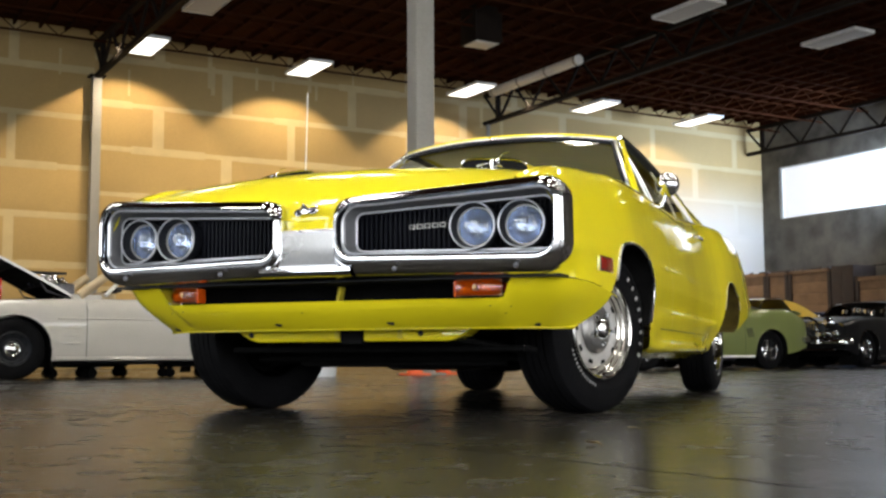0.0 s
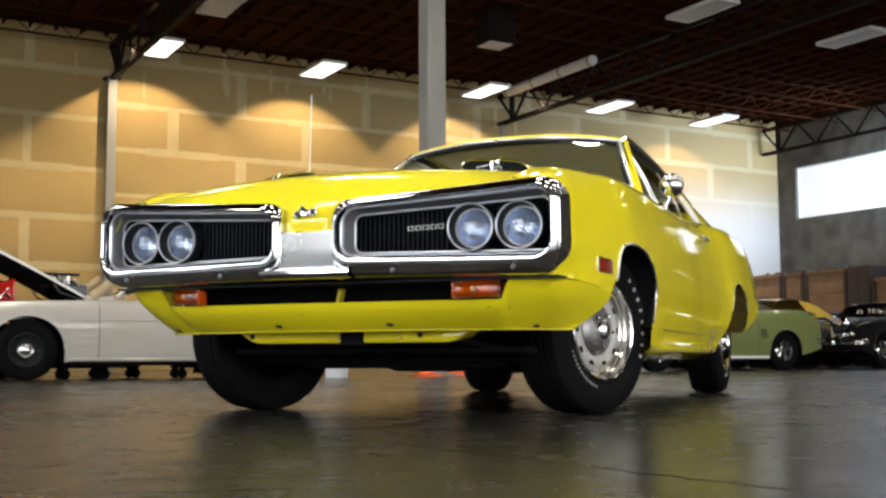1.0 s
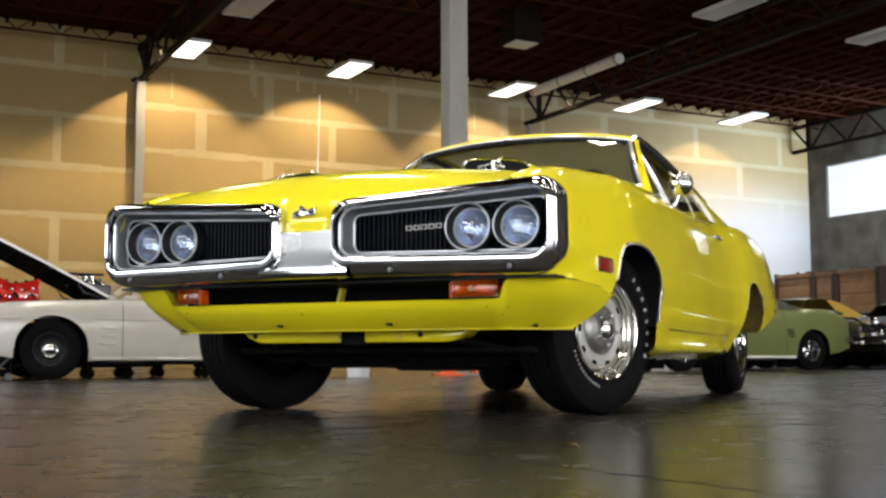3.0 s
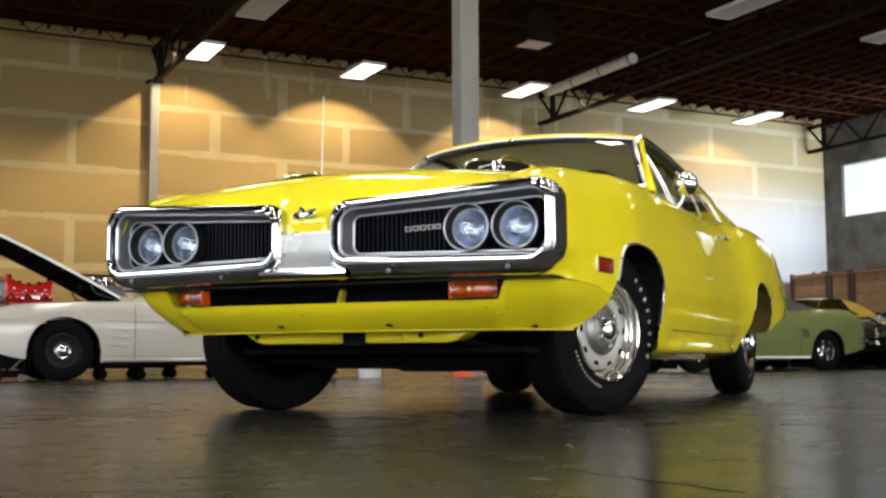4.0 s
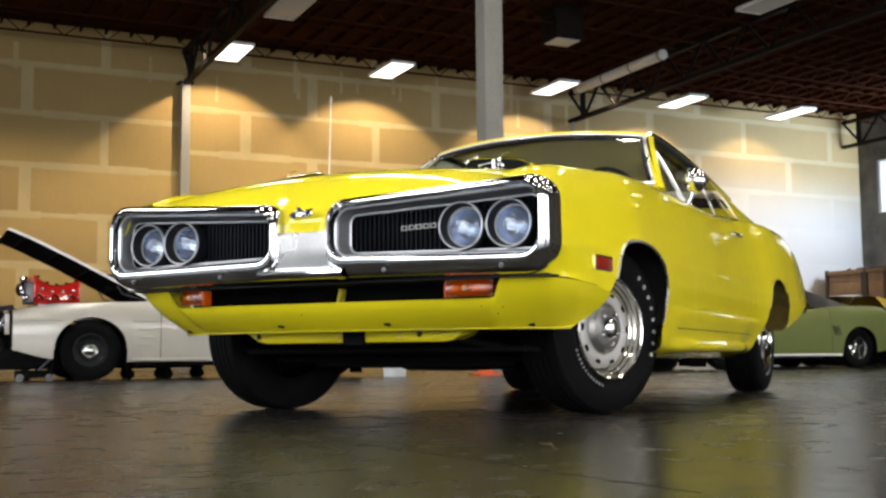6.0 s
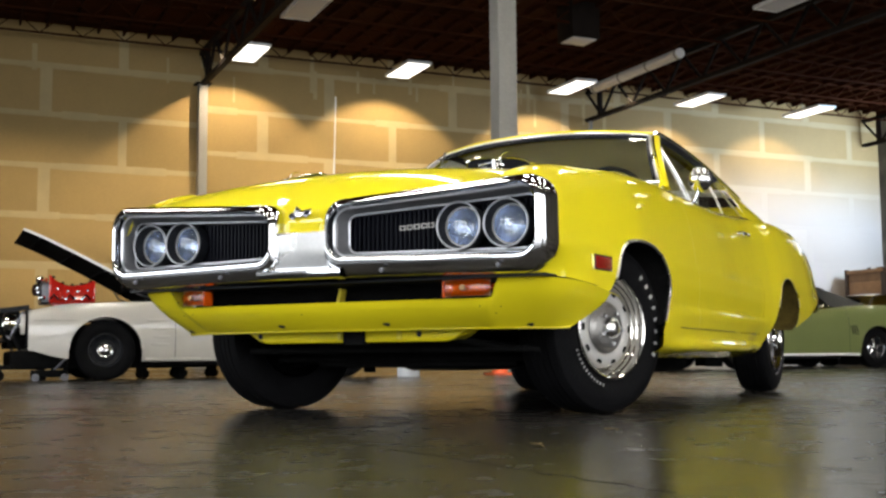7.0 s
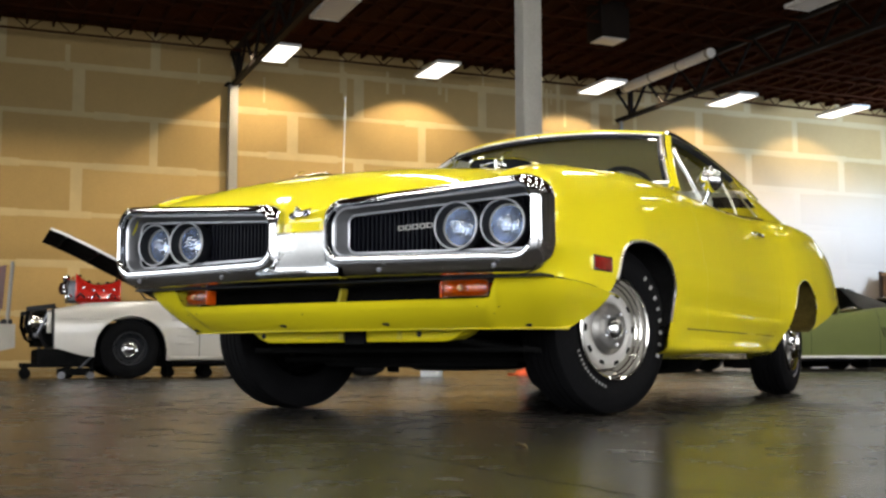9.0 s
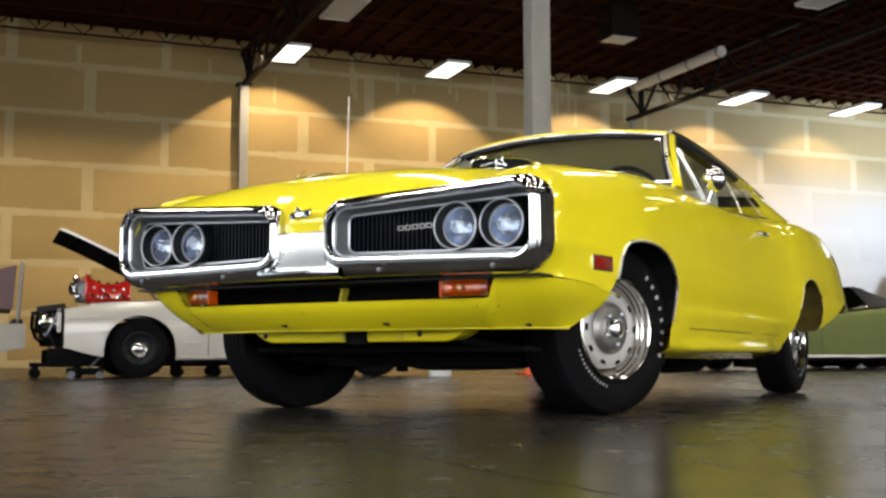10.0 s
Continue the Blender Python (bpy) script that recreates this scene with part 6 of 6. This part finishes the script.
# red engine with bright covers standing proud of the fenders
eng = thing("engine", "bright red engine with flared covers and chrome bolts", "engine", parked(-0.23, 15.02))
part("block", span(-0.24, 0.24, -0.40, 0.02, 0.72, 0.94, 0.03), M_RED, eng)
flare = curve((-0.44, 0.29), (-0.36, 0.22), (-0.22, 0.165), (-0.05, 0.19), (0.04, 0.23))
for sx in SIDES:
    # covers that sweep up at both ends
    rows = []
    for y in spread(-0.44, 0.04, 15):
        h = flare(y)
        rows.append([Vector((sx * x, y, z)) for x, z in ((0.05, 0.86), (0.34, 0.86), (0.37, 0.90), (0.34, 0.90 + h * 0.6), (0.30, 0.89 + h), (0.26, 0.90 + h), (0.20, 0.88 + h * 0.6), (0.05, 0.86))])
    part("valve_cover", grid(rows), M_RED, eng, "flared red cover")
    for y in (-0.44, 0.04):
        part("cover_end", box((0.28, 0.02, flare(y)), Matrix.Translation((sx * 0.21, y, 0.875 + flare(y) / 2)), 0.006), M_RED, eng)
    for k in range(9):
        y = -0.42 + 0.055 * k
        part("cover_bolt", lathe([(0, 0.022), (0.014, 0.018), (0.018, 0)], 8, Matrix.Translation((sx * 0.345, y, 0.90 + flare(y) * (0.55 if k % 2 else 0.1))) @ pose(0, 0, 0, 0, 0, 0 if sx > 0 else 180)), M_CHROME, eng)
    for k in range(5):
        y = -0.40 + 0.10 * k
        part("cover_bolt", lathe([(0, 0.026), (0.016, 0.02), (0.02, 0)], 8, Matrix.Translation((sx * 0.28, y, 0.895 + flare(y))) @ pose(0, 0, 0, 0, -90, 0)), M_CHROME, eng)
part("intake", box((0.24, 0.36, 0.14), Matrix.Translation((0, -0.20, 0.99)), 0.03), M_RED, eng)
for x, y, z, r in ((0.20, -0.52, 1.12, 0.045), (0.24, -0.54, 0.98, 0.04), (0.30, -0.50, 0.92, 0.03), (0.05, -0.54, 1.02, 0.07)):
    part("pulley", lathe([(0.0, 0.05), (r * 0.5, 0.055), (r * 0.8, 0.04), (r, 0.04), (r, 0.0), (0.0, 0.0)], 20, Matrix.Translation((x, y, z)) @ pose(0, 0, 0, 0, 0, -60)), M_CHROME, eng)
part("pulley_bracket", span(-0.1, 0.32, -0.53, -0.42, 0.86, 1.10, 0.02), M_STEEL, eng)
for k in range(3):
    y = -0.44 + 0.17 * k
    part("hose", tube([(0.36, y, 0.90), (0.40, y + 0.04, 0.955), (0.38, y + 0.09, 0.90)], 0.013, 6), M_CHROME, eng)
# heater box, gauges and leaning screen posts behind the cowl
dash = thing("stripped_dashboard", "bare dashboard with chrome gauges and leaning tan posts", "dashboard", parked(-0.13, 15.02))
part("cowl_panel", span(-0.72, 0.72, 0.62, 0.95, 0.80, 0.93, 0.03), M_WHITE_CAR, dash)
part("dash_top", span(-0.66, 0.66, 0.88, 1.12, 0.80, 0.96, 0.04), M_TAN, dash)
part("heater_box", box((0.34, 0.20, 0.16), Matrix.Translation((0.05, 0.66, 1.00)), 0.03), M_STEEL, dash)
part("bracket", box((0.10, 0.46, 0.03), Matrix.Translation((0.05, 0.46, 1.20)) @ pose(0, 0, 0, 0, 0, 4), 0.008), M_BLACK, dash)
part("strut", tube([(0.05, 0.68, 0.93), (0.05, 0.60, 1.10), (0.05, 0.46, 1.20)], 0.025, 8), M_CHROME_WORN, dash)
for k in range(16):
    y = 0.30 + 0.40 * ((k * 7) % 16) / 16
    z = 1.06 + 0.11 * ((k * 5) % 8) / 8 - max(0, y - 0.55) * 0.4
    r = (0.030, 0.045, 0.022)[k % 3]
    part("gauge", lathe([(0.0, 0.02), (r * 0.8, 0.025), (r, 0.018), (r, -0.02), (0, -0.02)], 14, Matrix.Translation((0.06 + 0.03 * (k % 4), y, z)) @ pose(0, 0, 0, 0, 12 * (k % 5) - 24, -35 + 23 * (k % 4))), M_CHROME if k % 4 else M_BLACK, dash)
for sx in SIDES:
    part("screen_post", tube([(sx * 0.70, 0.70, 0.91), (sx * 0.67, 1.10, 1.22)], [0.055, 0.045], 10), M_TAN, dash)
    part("vent_frame", tube([(sx * 0.71, 0.98, 0.92), (sx * 0.69, 1.16, 1.10)], 0.022, 8), M_WHITE_METAL, dash)
part("column", tube([(0.34, 1.0, 0.94), (0.34, 1.25, 1.02)], 0.03, 8), M_CHROME_WORN, dash)
# dollies and jack stands under the white car
def wheel_dolly(s, d):
    ob = thing("wheel_dolly", "low black steel dolly on small castors", "dolly", HALL @ Matrix.Translation((s, WALL - d, 0)), "dollies on the floor")
    part("tray", box((0.55, 0.34, 0.05), Matrix.Translation((0, 0, 0.15)), 0.01), M_DARK, ob)
    for x in (-0.22, 0.22):
        for y in (-0.14, 0.14):
            part("castor", lathe([(0.0, -0.035), (0.055, -0.035), (0.06, 0), (0.055, 0.035), (0, 0.035)], 16, Matrix.Translation((x, y, 0.06)) @ pose(0, 0, 0, 0, 0, 90)), M_DARK, ob)
            part("fork", box((0.06, 0.06, 0.09), Matrix.Translation((x, y, 0.11)), 0.005), M_DARK, ob)
    return ob


for s, d in ((-0.98, 15.5), (0.62, 15.1), (1.15, 14.4), (1.9, 15.3)):
    wheel_dolly(s, d)
jack = thing("trolley_jack", "small steel trolley jack with a raised handle", "jack", HALL @ Matrix.Translation((-0.66, WALL - 15.75, 0)))
part("frame", span(-0.22, 0.16, -0.09, 0.09, 0.04, 0.12, 0.01), M_DARK, jack)
part("handle", tube([(0.0, 0.0, 0.10), (0.13, -0.05, 0.24)], 0.012, 6), M_STEEL, jack)
for x in (-0.18, 0.12):
    for y in (-0.1, 0.1):
        part("castor", lathe([(0.0, -0.015), (0.04, -0.015), (0.04, 0.015), (0, 0.015)], 14, Matrix.Translation((x, y, 0.04)) @ pose(0, 0, 0, 0, 0, 90)), M_STEEL, jack)

# maroon-hooded car nose to nose with it
red, rtop, rwide = classic_car("hood_up_car", "pale primered car with its maroon hood raised on a prop", parked(-2.25, 14.6, 90), M_PRIMER, zs=(0.56, 0.64, 0.76, 0.86, 0.92, 0.92, 0.86), hood=False, bumpers=False, r=0.32)
hinge, tip = Vector((0, 0.55, 0.86)), Vector((0, -0.84, 1.26))
rows = [[hinge.lerp(tip, t) + Vector((u * 0.72, 0, 0.03 * (1 - u * u))) for u in spread(-1, 1, 9)] for t in spread(0, 1, 10)]
part("raised_hood", grid(rows), M_MAROON, red, "raised maroon hood")
rows2 = [[p + Vector((0, 0.03, -0.07 - 0.42 * (i / 9))) for p in r] for i, r in enumerate(rows)]
part("hood_underside", grid(rows2), M_MAROON, red)
for u in (0, -1):
    part("hood_edge", grid([[r[u] for r in rows], [r[u] for r in rows2]]), M_MAROON, red)
part("hood_nose_edge", grid([rows[-1], rows2[-1]]), M_MAROON, red)
part("hood_prop", tube([(-0.70, -0.86, 0.55), (-0.70, -0.90, 1.30)], 0.022, 8), M_POST, red, "grey hood prop")
part("core_support", span(-0.72, 0.72, -0.92, -0.80, 0.34, 0.66, 0.02), M_BLACK, red)

# green coupe with black top
green, gtop, gwide = classic_car("green_coupe", "moss green two-door coupe with black vinyl top and chrome wheels", parked(9.60, 13.66), M_GREEN_CAR, base=2.74, front=0.95, rear=0.95, zs=(0.80, 0.89, 0.90, 0.92, 1.03, 1.04, 0.90), roof=(M_TRIM_BLACK, "black vinyl top"), roof_back=0.28, style="chrome", hips=0.015)
for k in range(3):
    part("gill", box((0.012, 0.016, 0.16), Matrix.Translation((0.936, 2.74 - 0.46 - 0.05 * k, 0.62)) @ pose(0, 0, 0, 18, 0, 0), 0.004), M_BLACK, green)
part("tail_spoiler", box((1.5, 0.16, 0.03), Matrix.Translation((0, 3.58, 0.985)) @ pose(0, 0, 0, -16, 0, 0), 0.01), M_GREEN_CAR, green)

# mustard coupe and blue coupe behind it, black tourer beside
classic_car("mustard_coupe", "mustard yellow coupe with dark side glass", parked(14.0, 10.9), M_GOLD_CAR, zs=(0.82, 0.92, 0.94, 0.95, 1.03, 1.02, 0.94), roof=(M_GOLD_CAR, "mustard roof"), roof_z=1.42, style="chrome")
classic_car("blue_coupe", "blue coupe parked in the row behind", parked(19.1, 8.2), M_BLUE_CAR, zs=(0.80, 0.90, 0.92, 0.94, 1.0, 1.0, 0.92), roof=(M_BLUE_CAR, "blue roof"), style="chrome")
tour, ttop, twide = classic_car("black_tourer", "glossy black hot rod with bright chrome grille and folding top", parked(15.8, 12.75, -78), M_BLACK_CAR, base=2.75, front=0.80, rear=0.9, r=0.35, zs=(0.86, 0.94, 0.98, 1.0, 1.02, 1.0, 0.92), roof=(M_TRIM_BLACK, "black folding top"), style="chrome", half=0.88)
for k in range(9):
    part("grille_bar", tube([(-0.24 + 0.06 * k, -0.90, 0.50), (-0.24 + 0.06 * k, -0.93, 0.88)], 0.014, 6), M_CHROME, tour)
part("grille_shell", tube([(-0.30, -0.90, 0.46), (-0.30, -0.92, 0.88), (-0.15, -0.92, 0.96), (0.15, -0.92, 0.96), (0.30, -0.92, 0.88), (0.30, -0.90, 0.46)], 0.028, 8), M_CHROME, tour)
for x in (-0.52, 0.52):
    part("headlamp_pod", lathe([(0.0, -0.12), (0.07, -0.08), (0.11, 0.0), (0.115, 0.03), (0.10, 0.04), (0, 0.055)], 24, Matrix.Translation((x, -0.86, 0.86)) @ pose(0, 0, 0, 0, 0, -90)), M_CHROME, tour, "chrome lamp pod")
    part("headlamp_pod", lathe([(0.0, -0.06), (0.05, -0.04), (0.075, 0.0), (0.07, 0.02), (0, 0.03)], 20, Matrix.Translation((x * 0.8, -0.95, 0.62)) @ pose(0, 0, 0, 0, 0, -90)), M_CHROME, tour, "chrome lamp pod")
for z in (0.34, 0.56):
    part("nerf_bar", tube([(-0.7, -0.98, z), (-0.3, -1.04, z), (0.3, -1.04, z), (0.7, -0.98, z)], 0.025, 8), M_CHROME, tour)
for k in range(6):
    part("bright_engine_part", lathe([(0.0, 0.1), (0.05, 0.08), (0.06, 0.0), (0, 0)], 14, Matrix.Translation((0.34 + 0.12 * (k % 3), 0.1 + 0.22 * k, 1.06 + 0.03 * (k % 2))) @ pose(0, 0, 0, 0, -90, 0)), M_CHROME, tour)


# ---- storage against the end wall ----
def crate(s, d0, d1, z, deep=1.1):
    """A tall timber crate: boarded sides in a dark frame."""
    ob = thing("storage_crate", "tall brown timber crate in a dark frame", "crate", HALL @ Matrix.Translation((s, WALL - (d0 + d1) / 2, 0)), "crates along the end wall")
    w = d1 - d0
    n = max(3, int(z / 0.36))
    for k in range(n):
        h = z / n
        part("board", box((deep - 0.1, w - 0.1, h - 0.012), Matrix.Translation((deep / 2, 0, h * (k + 0.5))), 0.006), M_CRATE, ob)
    for y in (-w / 2 + 0.06, w / 2 - 0.06):
        for x in (0.04, deep - 0.04):
            part("upright", box((0.10, 0.12, z + 0.05), Matrix.Translation((x, y, z / 2 + 0.025)), 0.008), M_CRATE_FRAME, ob)
    for zz in (0.06, z - 0.05):
        part("rail", box((0.08, w, 0.12), Matrix.Translation((0.03, 0, zz)), 0.008), M_CRATE, ob)
    return ob


S0 = 25.3
for d0, d1, z in ((0.35, 2.0, 2.92), (2.02, 2.92, 2.90), (2.95, 4.62, 2.90), (5.55, 7.4, 2.55), (7.45, 9.3, 2.3)):
    crate(S0, d0, d1, z)
cab = thing("tall_cabinet", "tall dark brown steel cabinet", "cabinet", HALL @ Matrix.Translation((S0, WALL - 5.08, 0)))
part("body", box((1.0, 0.84, 2.95), Matrix.Translation((0.5, 0, 1.475)), 0.02), M_CRATE_FRAME, cab)
for y in (-0.21, 0.21):
    part("door", box((0.02, 0.40, 2.7), Matrix.Translation((-0.008, y, 1.45)), 0.006), M_CRATE_FRAME, cab)
for k in range(7):
    bm = bmesh.new()
    L = random.uniform(0.4, 0.8)
    ob = part("timber_offcut", box((0.05, L, 0.05), None, 0.004), M_CRATE_FRAME)
    tagged(ob, "dark timber offcut lying on top of a crate", "timber", "offcuts on the crates")
    ob.matrix_world = HALL @ Matrix.Translation((S0 + 0.5, WALL - (0.9 + 0.55 * k), (2.92 if k < 2 else 2.90) + 0.075)) @ pose(0, 0, 0, 0, 0, random.uniform(-40, 40))

# far floor clutter seen under the car: pails and cones
def pail(s, d, r=0.15, h=0.34):
    ob = thing("pail", "white plastic pail standing on the floor", "pail", HALL @ Matrix.Translation((s, WALL - d, 0)), "white pails")
    part("tub", lathe([(0.0, 0.0), (r * 0.86, 0.0), (r * 0.88, 0.01), (r, h - 0.03), (r * 1.05, h - 0.03), (r * 1.05, h), (r * 0.96, h), (r * 0.9, h - 0.08), (0, h - 0.08)], 24, pose(0, 0, 0, 0, -90, 0)), M_PAIL, ob)
    part("bail", tube([(r * 1.04 * math.cos(a), 0.01, h - 0.02 - 0.10 * math.sin(a)) for a in spread(0, math.pi, 11)], 0.004, 5), M_STEEL, ob)


def cone(s, d):
    ob = thing("traffic_cone", "orange plastic traffic cone on the floor", "cone", HALL @ Matrix.Translation((s, WALL - d, 0)), "orange cones")
    part("foot", box((0.30, 0.30, 0.03), Matrix.Translation((0, 0, 0.015)), 0.008), M_ORANGE, ob)
    part("body", lathe([(0.11, 0.03), (0.10, 0.05), (0.03, 0.42), (0.022, 0.45), (0, 0.45)], 20, pose(0, 0, 0, 0, -90, 0)), M_ORANGE, ob)
    part("collar", lathe([(0.083, 0.16), (0.062, 0.28)], 20, Matrix.Translation((0, 0, 0)) @ pose(0, 0, 0, 0, -90, 0) @ Matrix.Diagonal((1, 1.05, 1.05, 1))), M_PAIL, ob)


pail(3.32, 16.18)
cone(4.63, 16.0)
cone(5.33, 15.5)

# dry leaves on the floor
def leaf(x, y, size, turn):
    bm = bmesh.new()
    out = [(0, -0.5), (0.22, -0.3), (0.34, 0.0), (0.2, 0.16), (0.24, 0.36), (0, 0.5), (-0.18, 0.3), (-0.3, 0.18), (-0.26, -0.1), (-0.14, -0.34)]
    mid = bm.verts.new((0, 0, 0.10 * size))
    rim = [bm.verts.new((a * size, b * size, size * (0.16 + 0.2 * abs(a) * (1 if a > 0 else 1.6)))) for a, b in out]
    for i in range(len(rim)):
        bm.faces.new((rim[i], rim[(i + 1) % len(rim)], mid))
    res = bmesh.ops.solidify(bm, geom=bm.faces[:], thickness=0.0012)
    add_tube(bm, [(0, -0.5 * size, 0.16 * size), (0, -0.75 * size, 0.03 * size)], 0.0012, 5)
    ob = part("dry_leaf", bm, M_LEAF)
    tagged(ob, "small curled dry brown leaf on the concrete", "leaf", "leaves on the floor")
    lo = min(v.co.z for v in ob.data.vertices)
    ob.matrix_world = Matrix.Translation((x, y, -lo + 0.0005)) @ pose(0, 0, 0, 0, 0, turn)


leaf(1.146, -1.626, 0.045, 60)
leaf(1.113, -0.984, 0.034, 130)
leaf(-0.95, -1.35, 0.030, 20)
# hairline cracks in the slab
bm = bmesh.new()
for a, b in (((0.72, -1.72), (1.70, -2.40)), ((-0.95, -0.72), (-0.30, -0.93)), ((-1.6, -0.6), (-0.95, -0.72))):
    a, b = Vector((*a, 0.0004)), Vector((*b, 0.0004))
    pts = [a.lerp(b, t) + Vector((random.uniform(-1, 1), random.uniform(-1, 1), 0)) * 0.012 for t in spread(0, 1, 18)]
    add_tube(bm, pts, 0.0005, 4)
crack = part("hairline_crack", bm, M_DARK, floor)
crack.matrix_parent_inverse = HALL.inverted()
